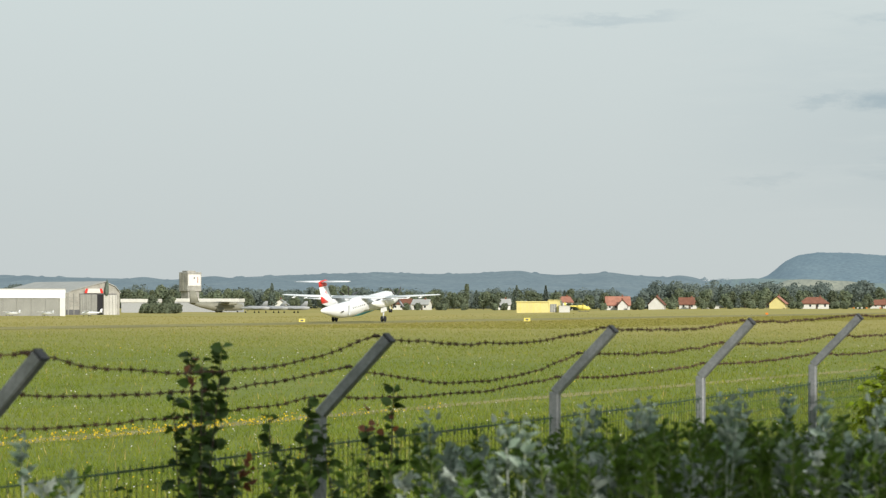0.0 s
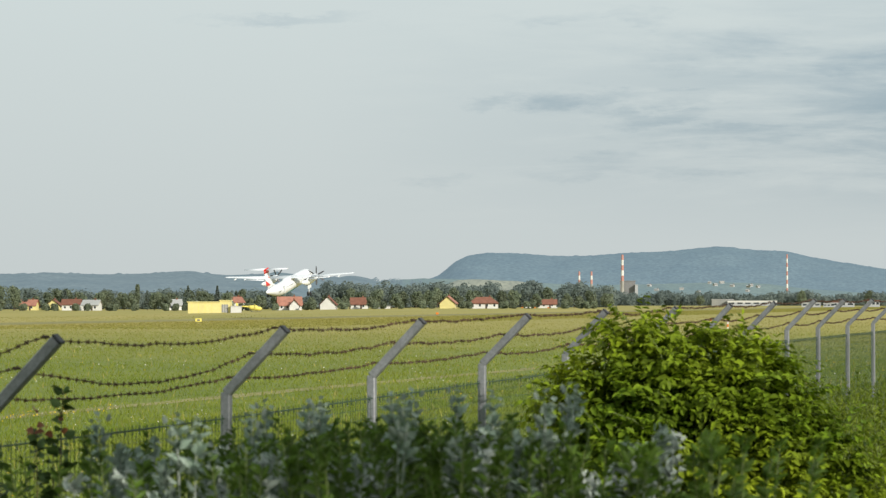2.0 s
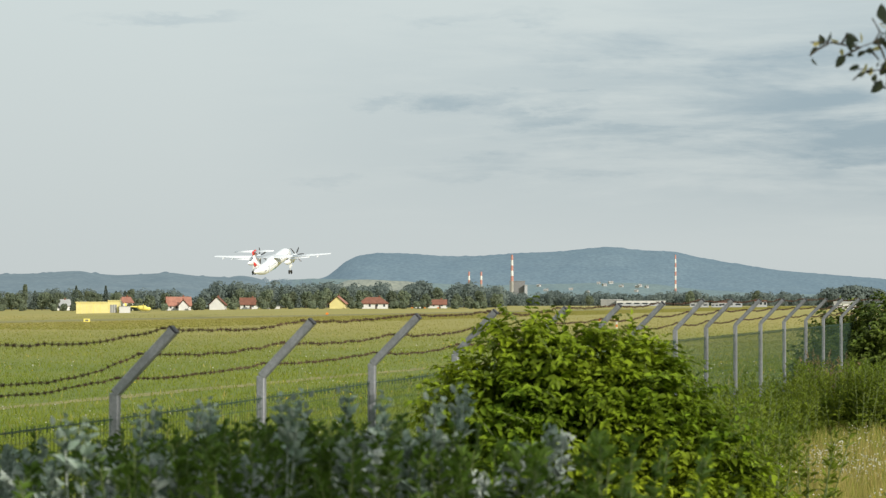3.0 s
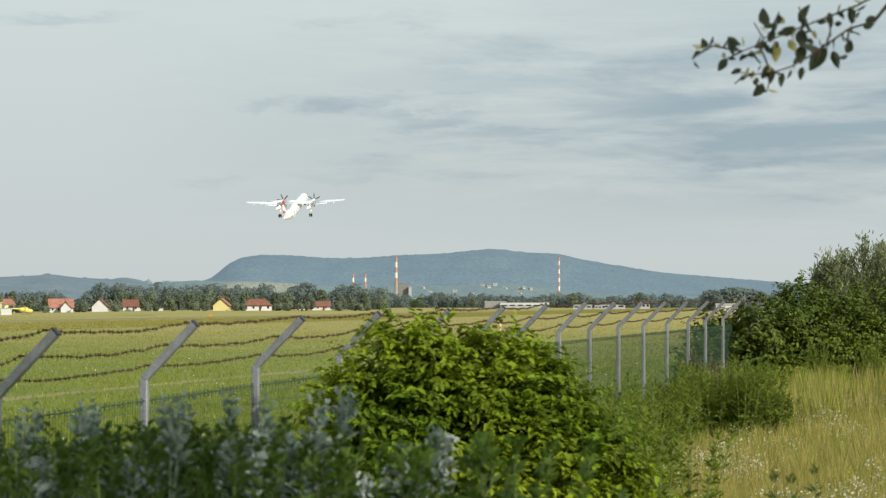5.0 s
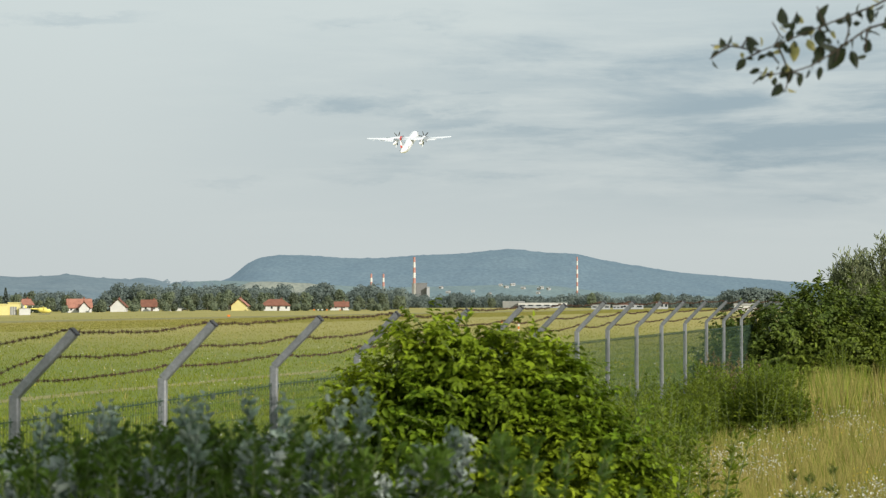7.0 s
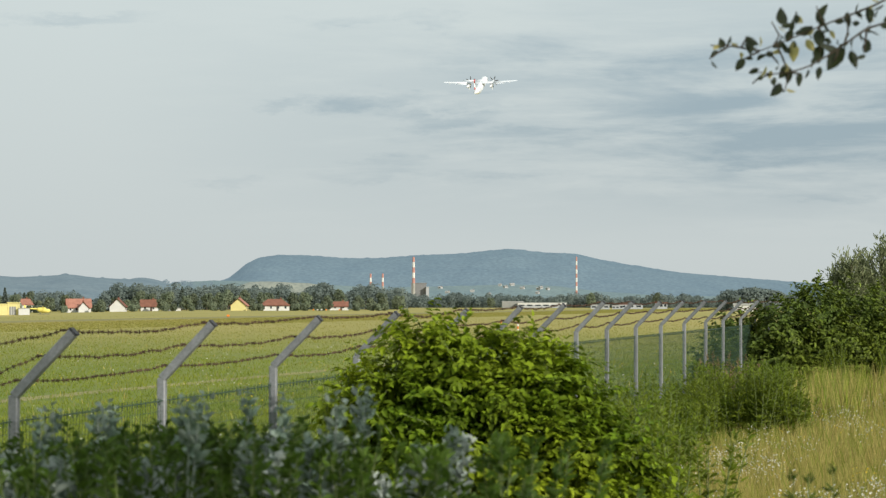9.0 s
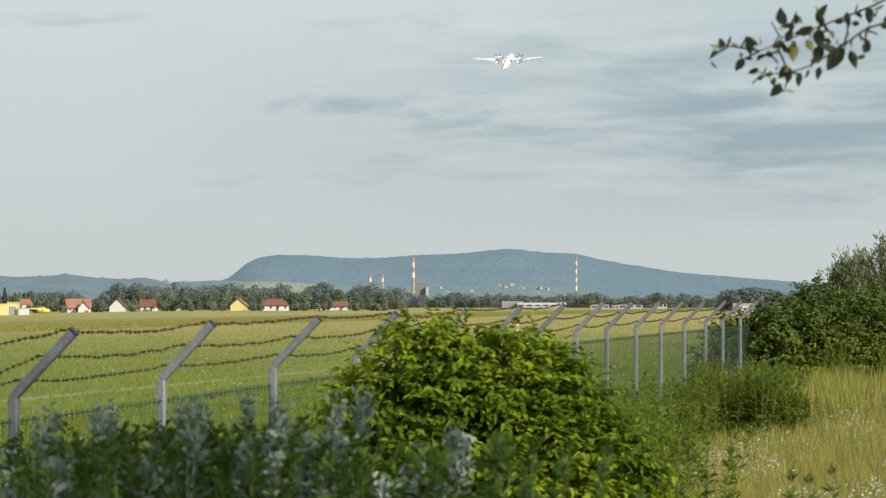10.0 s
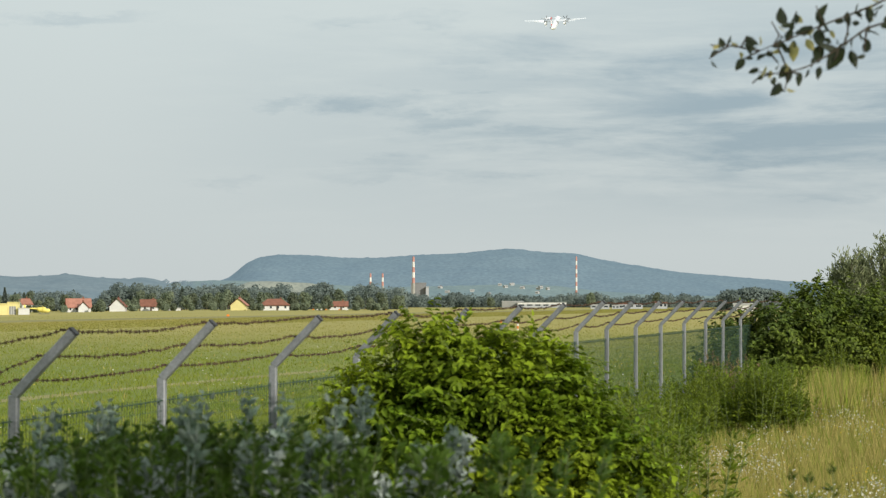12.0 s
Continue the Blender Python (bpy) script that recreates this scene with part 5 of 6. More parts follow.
def helicopter():
    x, y = polar(-9.2, 860)
    ob = thing("helicopter", pose(x, y, gz(x, y), 0, 0, -75), "bright yellow rescue helicopter parked on grass", "helicopter")
    part("cabin", lathe([(2.6, 0.15, 1.2, 1), (2.0, 0.7, 1.3, 1), (0.6, 0.95, 1.5, 0.95), (-1.2, 0.8, 1.6, 0.9), (-2.2, 0.3, 1.9, 0.8)], 14), M["yellow"], ob)
    part("tail_boom", tube(bmesh.new(), [(0, -1.8, 1.9), (0, -6.0, 2.1)], [0.3, 0.14], 8), M["yellow"], ob)
    part("fin", foil([((0, -5.4, 1.6), 0.9, 0.06, "x"), ((0, -5.9, 3.2), 0.6, 0.04, "x")]), M["yellow"], ob)
    part("windscreen", lathe([(2.35, 0.2, 1.5, 1), (1.8, 0.62, 1.55, 1), (1.0, 0.7, 1.75, 1)], 12), M["glass_dark"], ob)
    mast = part("mast", tube(bmesh.new(), [(0, 0, 2.3), (0, 0, 2.9)], [0.3, 0.12], 8), M["yellow"], ob)
    for a in (20, 110, 200, 290):
        bm = box(bmesh.new(), -0.14, 0.14, 0.2, 5.0, 2.86, 2.9)
        bm.transform(Matrix.Rotation(radians(a), 4, "Z"))
        part("rotor_blade", bm, M["steel_dark"], mast)
    for s in (-0.95, 0.95):
        part("skid", tube(bmesh.new(), [(s, -1.6, 0.1), (s, 1.8, 0.1), (s, 2.1, 0.3)], [0.06] * 3, 6), M["steel_dark"], ob)
        for yy in (-0.9, 0.9):
            part("strut", tube(bmesh.new(), [(s, yy, 0.1), (s * 0.5, yy, 0.9)], [0.05, 0.05], 5), M["steel_dark"], ob)


helicopter()


def stack(bearing, dist, height, radius, base, label, bands=5):
    """A red and white banded chimney."""
    x, y = polar(bearing, dist)
    ob = thing("chimney_stack", pose(x, y, 0), label, "chimney", "banded chimneys of the power station")
    part("lower_shaft", tube(bmesh.new(), [(0, 0, -1), (0, 0, base)], [radius * 1.25, radius * 1.1], 16), M["concrete"], ob)
    h = (height - base) / bands
    for k in range(bands):
        r0, r1 = radius * (1.1 - 0.3 * k / bands), radius * (1.1 - 0.3 * (k + 1) / bands)
        part("band", tube(bmesh.new(), [(0, 0, base + h * k), (0, 0, base + h * (k + 1))], [r0, r1], 16), M["hazed_red" if (bands - k) % 2 else "plaster"], ob)


stack(-0.74, 2600, 51.5, 1.4, 24, "tall chimney with red and white bands", 5)
stack(-1.73, 2600, 34, 1.1, 21, "small chimney with red and white bands", 3)
stack(-1.45, 2600, 34, 1.1, 21, "small chimney with red and white bands", 3)
stack(3.01, 2600, 51.5, 0.95, 12, "slender mast-like chimney with red and white bands", 9)
low_block("power_station", -0.62, 2620, 16, 14, 24, 0, "works", "works", "brown-grey boiler house of the power station", "building", 0.8, 0)
low_block("power_station_annex", -0.42, 2610, 3, 8, 20, 0, "haze_grey", "roof_grey", "pale annex of the power station", "building", 0.6, 0)
_g = random.Random(5)
for k in range(12):
    house(_g.uniform(-0.3, 2.4), _g.uniform(3700, 3760), _g.uniform(4, 7), 5, 2.6, 1.2, _g.uniform(-40, 40), "haze_grey", "roof_grey", "tiny white house on the mountain foot", False, 1, False, _g.uniform(15, 30))


def marker(name, bearing, dist, w, h, mat, label):
    x, y = polar(bearing, dist)
    ob = thing(name, pose(x, y, gz(x, y), 0, 0, -bearing), label, "airfield sign", "signs along the runway")
    part("panel", box(bmesh.new(), -w / 2, w / 2, -0.12, 0.12, 0.2, 0.2 + h, 0.03), M[mat], ob)
    if w > 0.9:
        part("plain_bar", box(bmesh.new(), -w * 0.22, w * 0.22, -0.14, -0.12, 0.35, 0.05 + h), M["steel_dark"], ob)
    for s in (-1, 1):
        part("foot", box(bmesh.new(), s * w * 0.35 - 0.04, s * w * 0.35 + 0.04, -0.05, 0.05, -0.1, 0.22), M["steel_dark"], ob)


marker("runway_sign", -10.48, 420, 1.1, 0.55, "yellow", "yellow runway sign in the grass")
marker("runway_sign", -15.66, 395, 1.0, 0.55, "yellow", "yellow runway sign in the grass")
marker("runway_sign", -5.0, 640, 0.7, 0.5, "orange", "small orange runway marker")
for b, d in ((1.27, 320), (1.66, 320)):
    x, y = polar(b, d)
    ob = thing("marker_post", pose(x, y, gz(x, y)), "red and white marker post in the meadow", "marker post", "marker posts")
    for k in range(4):
        part("band", tube(bmesh.new(), [(0, 0, 0.36 * k - (0.1 if k == 0 else 0)), (0, 0, 0.36 * k + 0.36)], [0.11, 0.11], 8), M["orange" if k % 2 else "plaster"], ob)


# a row of small red and white boards along the far taxiway
_g = random.Random(6)
for k in range(9):
    x, y = polar(-3.05 + 0.1 * k + _g.uniform(-0.01, 0.01), 1150 + _g.uniform(-4, 4))
    ob = thing("taxiway_board", pose(x, y, gz(x, y)), "small red and white board along the taxiway", "board", "boards along the taxiway")
    part("board", box(bmesh.new(), -0.38, 0.38, -0.06, 0.06, 0.3, 0.8, 0.02), M["plaster" if k % 3 else "orange"], ob)
    part("foot", box(bmesh.new(), -0.05, 0.05, -0.05, 0.05, -0.1, 0.32), M["steel_dark"], ob)


# ---- grass ----
def blades(name, pts, h, w, lean, mat, seed, label):
    g = rng(seed)
    k = len(pts)
    a = g.random(k) * 6.283
    s = np.stack([np.cos(a), np.sin(a), 0 * a], 1) * (w / 2)[:, None]
    b = g.random(k) * 6.283
    t = np.stack([np.cos(b) * lean * h, np.sin(b) * lean * h, h], 1)
    v = np.stack([pts - s, pts + s, pts + t * 0.6 + s * 0.6 + np.array([0, 0, 0.0]), pts + t], 1).reshape(-1, 3)
    i = np.arange(k)[:, None] * 4
    f = np.concatenate([i + np.array([[0, 1, 2]]), i + np.array([[0, 2, 3]])])
    return tagged(mesh_object(name, v, f, mat), label, "grass", kind="stuff")


def scatter(seed, k, b0, b1, d0, d1, power=1.0):
    g = rng(seed)
    b = np.radians(b0 + (b1 - b0) * g.random(k))
    d = d0 * (d1 / d0) ** (g.random(k) ** power)
    x, y = d * np.sin(b), d * np.cos(b)
    return np.stack([x, y, ground_height(x, y) - 0.01], 1), d


def fence_side(p):
    return (p[:, 0] + 2.85) * 0.9733 - (p[:, 1] - 14.6) * 0.2294


def build_track():
    """A narrow worn track along the foot of the bank."""
    rows, g = [], random.Random(14)
    for k in range(60):
        y = 30 + 2.0 * k
        w = g.uniform(0.4, 0.75)
        for e in (-w, w):
            x = (-28.5 + e + (y - 14.6) * 0.2294) / 0.9733 - 2.85
            rows.append((x, y, gz(x, y) + 0.012))
    f = [(2 * k, 2 * k + 1, 2 * k + 3, 2 * k + 2) for k in range(59)]
    tagged(mesh_object("track", rows, f, M["soil"]), "narrow worn track of dry soil in the meadow", "track", kind="structure")


build_track()


def build_grass():
    g = rng(51)
    p, d = scatter(52, 420000, -24, 8.5, 10, 1150)
    keep = fence_side(p) < -0.15
    keep &= (np.abs(fence_side(p) + 28.5) > 0.55) | (rng(50).random(len(p)) < 0.55)
    p, d = p[keep], d[keep]
    patch = np.array([noise.noise(Vector((x * 0.12, y * 0.05, 3))) for x, y in p[:, :2]])
    h = (0.05 + 0.13 * g.random(len(p))) * (1 + 0.8 * patch)
    off = (p[:, 0] + 103) * math.cos(radians(11)) - (p[:, 1] - 402) * math.sin(radians(11))
    m = (np.abs(off) > 8.5) & (rng(49).random(len(p)) < np.clip(1.1 - (d - 100) / 600, 0, 1))
    p, d, h = p[m], d[m], h[m]
    blades("meadow_grass", p, h, 0.009 + 0.0003 * d, 0.6, M["blade"], 53, "tall meadow grass inside the fence")
    # seed heads and dry stalks
    p, d = scatter(54, 5000, -24, 8.5, 12, 330)
    p, d = p[fence_side(p) < -0.2], d[fence_side(p) < -0.2]
    blades("dry_stalks", p, 0.12 + 0.18 * g.random(len(p)), 0.006 + 0.00035 * d, 0.35, M["straw"], 55, "dry stalks and seed heads in the meadow")
    # daisies and buttercups
    for seed, mat, k, lab in ((56, "flower_white", 2600, "white daisies scattered in the meadow"), (57, "flower_yellow", 1300, "yellow buttercups scattered in the meadow")):
        p, d = scatter(seed, k, -24, 8.5, 16, 200)
        q = np.array([noise.noise(Vector((x * 0.08 + seed, y * 0.04, 1))) for x, y in p[:, :2]])
        m = (fence_side(p) < -0.4) & (q > -0.05)
        p, d = p[m], d[m]
        p[:, 2] += 0.1 + 0.1 * rng(seed).random(len(p))
        r = 0.009 + 0.00018 * d
        v, f = leaf_arrays(p, rng(seed).normal(size=p.shape) + np.array([0, 0, 0.3]), r * 2, r * 2, seed)
        tagged(mesh_object("wild_flowers", v, f, M[mat]), lab, "flowers", kind="stuff")
    # a drift of yellow flowers beside a worn track
    yy = 61 + 5.5 * rng(58).normal(size=600)
    side = -27.5 + rng(59).normal(size=600) * 0.35
    p = np.stack([(side + (yy - 14.6) * 0.2294) / 0.9733 - 2.85, yy, 0 * yy], 1)
    p[:, 2] = ground_height(p[:, 0], p[:, 1]) + 0.05 + 0.2 * rng(60).random(600)
    v, f = leaf_arrays(p, rng(61).normal(size=p.shape), 0.06, 0.05, 62)
    tagged(mesh_object("wild_flowers", v, f, M["flower_yellow"]), "drift of yellow flowers along a worn track", "flowers", kind="stuff")
    # uncut grass along the near edge of the runway
    h = radians(11.0)
    st, w = rng(72).uniform(-75, 1300, 110000), rng(73).uniform(15, 62, 110000)
    p = np.stack([-103 + math.sin(h) * st + math.cos(h) * w, 402 + math.cos(h) * st - math.sin(h) * w, 0 * st], 1)
    p[:, 2] = ground_height(p[:, 0], p[:, 1])
    blades("runway_grass", p, 0.04 + 0.1 * rng(74).random(110000), 0.25 + 0.2 * rng(75).random(110000), 0.8, M["blade"], 76, "uncut tawny grass along the runway edge")
    # the tawny verge outside the fence
    p, d = scatter(63, 150000, 1.5, 12, 12, 75)
    s = fence_side(p)
    keep = s > 0.25
    p, d, s = p[keep], d[keep], s[keep]
    tall = np.clip((s - 0.6) / 1.5, 0.25, 1)
    blades("verge_grass", p, (0.22 + 0.3 * g.random(len(p))) * (0.6 + 0.4 * tall), 0.006 + 0.00022 * d, 0.28, M["straw"], 64, "tall dry golden grass on the verge")
    p, d = scatter(65, 95000, -24, 12, 5, 75)
    keep = fence_side(p) > -0.1
    p, d = p[keep], d[keep]
    blades("verge_grass", p, 0.25 + 0.35 * g.random(len(p)), 0.008 + 0.0003 * d, 0.4, M["blade"], 66, "green grass on the verge along the fence")
    # ripe and green tall grass before the hedge
    p, d = scatter(77, 22000, 7.4, 12, 39, 54)
    m = (fence_side(p) > 1.2) & (np.array([noise.noise(Vector((x * 0.9, y * 0.3, 5))) for x, y in p[:, :2]]) > -0.05)
    p, d = p[m], d[m]
    blades("tall_grass", p[1::3], 0.5 + 0.45 * g.random(len(p[1::3])), 0.008 + 0.0003 * d[1::3], 0.22, M["straw"], 78, "tall ripe grass before the hedge")
    blades("tall_grass", p[::6], 0.55 + 0.5 * g.random(len(p[::6])), 0.008 + 0.0003 * d[::6], 0.25, M["leaf_verge"], 79, "tall green grass before the hedge")
    # drifts of small white and yellow flowers
    for seed, mat, k, level, lab in ((67, "flower_white", 15000, 0.18, "drifts of white umbels among the dry verge grass"), (97, "flower_yellow", 5000, 0.36, "yellow flowers among the dry verge grass")):
        p, d = scatter(seed, k, 5.0, 12, 17, 48)
        q = np.array([noise.noise(Vector((x * 1.1 + seed, y * 0.35, 8))) + 0.4 * noise.noise(Vector((x * 4, y * 1.5, seed))) for x, y in p[:, :2]])
        m = (fence_side(p) > 2.2) & (q > level)
        p = p[m]
        p[:, 2] += 0.3 + 0.22 * rng(seed + 1).random(len(p))
        v, f = leaf_arrays(p, rng(seed + 2).normal(size=p.shape) + np.array([0, 0, 0.4]), 0.017, 0.017, seed + 3)
        tagged(mesh_object("wild_flowers", v, f, M[mat]), lab, "flowers", kind="stuff")


build_grass()


# ---- shrubs and hedge ----
def leafy_shrub(name, lobes, shoots, leaf, mat, seed, label, group="", per=13, reach=0.36, fill=8000, stems=16, width=0.56):
    """A shrub of arching shoots with paired hanging leaves, over a cluster of lobes: (centre, radii)."""
    g = rng(seed)
    base = np.array((lobes[0][0][0], lobes[0][0][1], gz(lobes[0][0][0], lobes[0][0][1])))
    ob = thing(name, Matrix.Translation(base), label, "shrub", group)
    C, R = np.array([c for c, r in lobes]), np.array([r for c, r in lobes])
    area = R[:, 0] * R[:, 1] + R[:, 1] * R[:, 2] + R[:, 0] * R[:, 2]

    def on_lobes(k, lo, hi, clear):
        w = g.choice(len(lobes), k, p=area / area.sum())
        d = unit(g.normal(size=(k, 3)) + np.array([0, -0.25, 0.3]))
        q = C[w] + d * R[w] * g.uniform(lo, hi, (k, 1))
        keep = np.ones(k, bool)
        for c, r in zip(C, R):
            keep &= np.linalg.norm((q - c) / r, axis=1) > clear
        keep &= q[:, 2] > ground_height(q[:, 0], q[:, 1]) + 0.05
        return q[keep], unit(d[keep] / R[w][keep])

    root, out = on_lobes(shoots, 0.72, 0.98, 0.66)
    open_ = np.array([noise.noise(Vector(q) * (2.6 / reach * 0.36)) + 0.5 * noise.noise(Vector(q) * (6.0 / reach * 0.36)) for q in root]) > -0.12
    root, out = root[open_], out[open_]
    k = len(root)
    head = unit(out * 0.8 + np.array([0, 0, 0.55]) + g.normal(size=(k, 3)) * 0.38)
    long = reach * g.uniform(0.45, 1.25, (k, 1))
    P, D, L, N = [], [], [], []
    across = unit(np.cross(head, np.array([0, 0, 1.0]) + 0.3 * g.normal(size=(k, 3))))
    for j in range(per):
        u = (j + 0.6) / per
        p = root + head * long * u + np.array([0, 0, -0.3]) * long * u * u + g.normal(size=(k, 3)) * 0.008
        t = unit(head + np.array([0, 0, -0.6 * u]))
        s = across * (1 if j % 2 else -1)
        last_one = j == per - 1
        P.append(p)
        D.append(t * (1.0 if last_one else 0.5) + s * (0.1 if last_one else 0.85) + np.array([0, 0, -0.38]) + g.normal(size=(k, 3)) * 0.22)
        L.append(leaf * (0.62 + 0.5 * math.sin(math.pi * u ** 0.8)) * g.uniform(0.7, 1.2, k))
        N.append(unit(np.array([0, 0, 0.95]) + out * 0.5 + g.normal(size=(k, 3)) * 0.25))
    q, d = on_lobes(fill, 0.6, 0.86, 0.5)
    P.append(q)
    D.append(d * 0.5 + g.normal(size=q.shape) * 0.6 + np.array([0, 0, -0.4]))
    L.append(leaf * g.uniform(0.7, 1.15, len(q)))
    N.append(unit(d * 0.7 + np.array([0, 0, 0.4]) + g.normal(size=q.shape) * 0.4))
    P, D, L, N = np.concatenate(P), np.concatenate(D), np.concatenate(L), np.concatenate(N)
    under(leaves("foliage", P - base, D, L, L * width, M[mat], seed + 1, N), ob)
    bm = bmesh.new()
    for a, h, w in list(zip(root, head, long))[::3]:
        a = a - base
        tube(bm, [a - h * 0.1, a + h * w * 0.5 + np.array([0, 0, -0.03]), a + h * w + np.array([0, 0, -0.3]) * w], [0.005, 0.004, 0.002], 3, False)
    tagged(part("branching", bm, M["stem"], ob), kind="stuff")
    for i in range(stems):
        c, r = C[i % len(lobes)], R[i % len(lobes)]
        d = unit(g.normal(size=(1, 3)) + np.array([[0, 0, 0.8]]))[0]
        e = Vector(c + d * r * 0.8 - base)
        f = Vector((g.normal() * 0.15, g.normal() * 0.15, -0.05))
        part("stem", tube(bmesh.new(), [f, f.lerp(e, 0.5) + Vector((0, 0, 0.12)), e], [0.022, 0.014, 0.005], 5), M["bark"], ob)
    return ob


leafy_shrub("shrub", [((0.05, 18.7, 2.2), (0.72, 0.8, 0.98)), ((-0.42, 18.5, 2.38), (0.38, 0.55, 0.52)), ((0.5, 18.6, 2.1), (0.62, 0.75, 1.0)), ((0.86, 18.5, 1.92), (0.42, 0.6, 0.93)), ((1.16, 18.4, 1.72), (0.36, 0.55, 0.85)), ((1.46, 18.3, 1.45), (0.34, 0.5, 0.7)), ((1.72, 18.2, 1.2), (0.32, 0.45, 0.55)), ((1.25, 17.95, 1.5), (0.42, 0.4, 0.65)), ((0.4, 18.1, 1.8), (0.95, 0.55, 0.8)), ((-0.45, 18.2, 1.7), (0.42, 0.5, 0.75)), ((-0.16, 18.6, 2.98), (0.16, 0.25, 0.26)), ((0.7, 18.4, 2.68), (0.3, 0.3, 0.22)), ((0.22, 18.5, 2.96), (0.26, 0.3, 0.22)), ((0.2, 17.95, 2.45), (0.35, 0.3, 0.3)), ((0.95, 18.0, 2.1), (0.3, 0.3, 0.4)), ((-0.3, 18.0, 2.35), (0.28, 0.3, 0.3)), ((-0.72, 18.45, 2.62), (0.14, 0.25, 0.14))], 4600, 0.08, "leaf_bush", 21, "large bright green leafy shrub beside the fence", stems=26, fill=9000)
# the hedge further along the fence
for c, r, n, s, lab in (((6.35, 54.4, 2.0), (0.75, 0.9, 1.05), 520, 81, "dark green hawthorn shrub grown through the fence"), ((7.25, 54.0, 2.2), (0.8, 1.0, 1.3), 760, 83, "dense green hedge shrub beside the path"), ((8.1, 54.5, 2.38), (0.85, 1.0, 1.4), 760, 85, "dense green hedge shrub beside the path"), ((9.1, 55.2, 2.4), (0.95, 1.1, 1.4), 760, 86, "dense green hedge shrub beside the path"), ((10.3, 56, 2.4), (1.0, 1.2, 1.4), 760, 87, "dense green hedge shrub beside the path")):
    leafy_shrub("hedge_shrub", [(c, r), ((c[0] - 0.4, c[1] - 0.5, c[2] - 0.5), (r[0] * 0.75, r[1] * 0.7, r[2] * 0.75)), ((c[0] + 0.5, c[1] - 0.4, c[2] - 0.45), (r[0] * 0.7, r[1] * 0.6, r[2] * 0.75))], n, 0.12, "leaf_hedge", s, lab, "hedge shrubs along the fence", per=11, reach=0.5, fill=2600, stems=10)


def willow(x, y, top, spread, seed):
    g = rng(seed)
    z = gz(x, y)
    ob = thing("willow", pose(x, y, z), "grey-green willow with feathery upright twigs", "tree")
    bm = bmesh.new()
    P, D = [], []
    for k in range(46):
        a, f = g.random() * 6.283, g.random()
        e = Vector((math.cos(a) * spread * (0.25 + f * 0.75), math.sin(a) * spread * 0.6, (top - z) * (1.02 - 0.42 * f + 0.06 * g.normal())))
        m = Vector((e.x * 0.35, e.y * 0.35, e.z * 0.55))
        bm = tube(bmesh.new(), [Vector((0, 0, -0.1)), m, e], [0.05, 0.025, 0.006], 4)
        part("stem", bm, M["bark"], ob)
        n = 230
        u = 0.35 + 0.65 * g.random(n)
        q = np.array([list(m.lerp(e, float((w - 0.35) / 0.65))) for w in u])
        P.append(q + g.normal(size=(n, 3)) * 0.07)
        D.append(np.array(list((e - m).normalized())) + g.normal(size=(n, 3)) * 0.4)
    P, D = np.concatenate(P), np.concatenate(D)
    under(leaves("foliage", P, D, 0.13, 0.022, M["leaf_willow"], seed + 1), ob)


willow(10.5, 59.5, 4.75, 1.25, 91)
willow(9.6, 59.0, 4.35, 0.75, 93)
willow(11.8, 60.5, 4.9, 1.3, 95)


# ---- weeds ----
def weed(name, height, n_stems, leaf, per, mat, stem_mat, seed, label, category, spread=0.16, width=0.4, spike=None, group="", droop=-0.2, taper=0.65):
    """Upright stems with leaves all the way, on one root."""
    g = rng(seed)
    ob = thing(name, Matrix(), label, category, group)
    P, D, L = [], [], []
    for s in range(n_stems):
        a = g.random() * 6.283
        lean = spread * g.random() ** 0.5
        h = height * g.uniform(0.8, 1.0)
        foot = Vector((math.cos(a) * lean * 0.3, math.sin(a) * lean * 0.3, -0.03))
        bend = Vector((math.cos(a) * lean, math.sin(a) * lean, h * 0.6))
        end = Vector((math.cos(a) * lean * 1.5 + g.normal() * 0.03, math.sin(a) * lean * 1.5 + g.normal() * 0.03, h))
        stem = part("stem", tube(bmesh.new(), [foot, bend, end], [0.007, 0.005, 0.002], 5), M[stem_mat], ob)
        u = np.sort(g.random(per) ** 0.75)
        ax = np.array([list(foot.lerp(bend, x / 0.6) if x < 0.6 else bend.lerp(end, (x - 0.6) / 0.4)) for x in u])
        b = g.random(per) * 6.283
        out = np.stack([np.cos(b), np.sin(b), 0 * b], 1)
        P.append(ax + out * (0.11 * (1 - u) * g.random(per))[:, None])
        D.append(out + np.stack([0 * b, 0 * b, droop + 0.9 * u * u + 0.25 * g.normal(size=per)], 1))
        L.append(leaf * (1.1 - taper * u) * (0.7 + 0.6 * g.random(per)))
        if spike:
            k = 30
            sp = np.array(list(end)) + np.stack([g.normal(size=k) * 0.014, g.normal(size=k) * 0.014, g.random(k) * 0.16 - 0.12], 1)
            under(leaves("flower_spike", sp, g.normal(size=(k, 3)) + np.array([0, 0, 0.5]), 0.035, 0.022, M[spike], seed + 60 + s), stem)["kind"] = "stuff"
    P, D, L = np.concatenate(P), np.concatenate(D), np.concatenate(L)
    under(leaves("foliage", P, D, L, L * width, M[mat], seed + 1), ob)
    return ob


def sow(variants, places, seed):
    g = random.Random(seed)
    used = [False] * len(variants)
    for n, (x, y) in enumerate(places):
        i = n % len(variants)
        m = pose(x, y, gz(x, y), g.uniform(-4, 4), g.uniform(-4, 4), g.uniform(0, 360))
        if used[i]:
            copy_thing(variants[i], m)
        else:
            used[i] = True
            variants[i].matrix_world = m


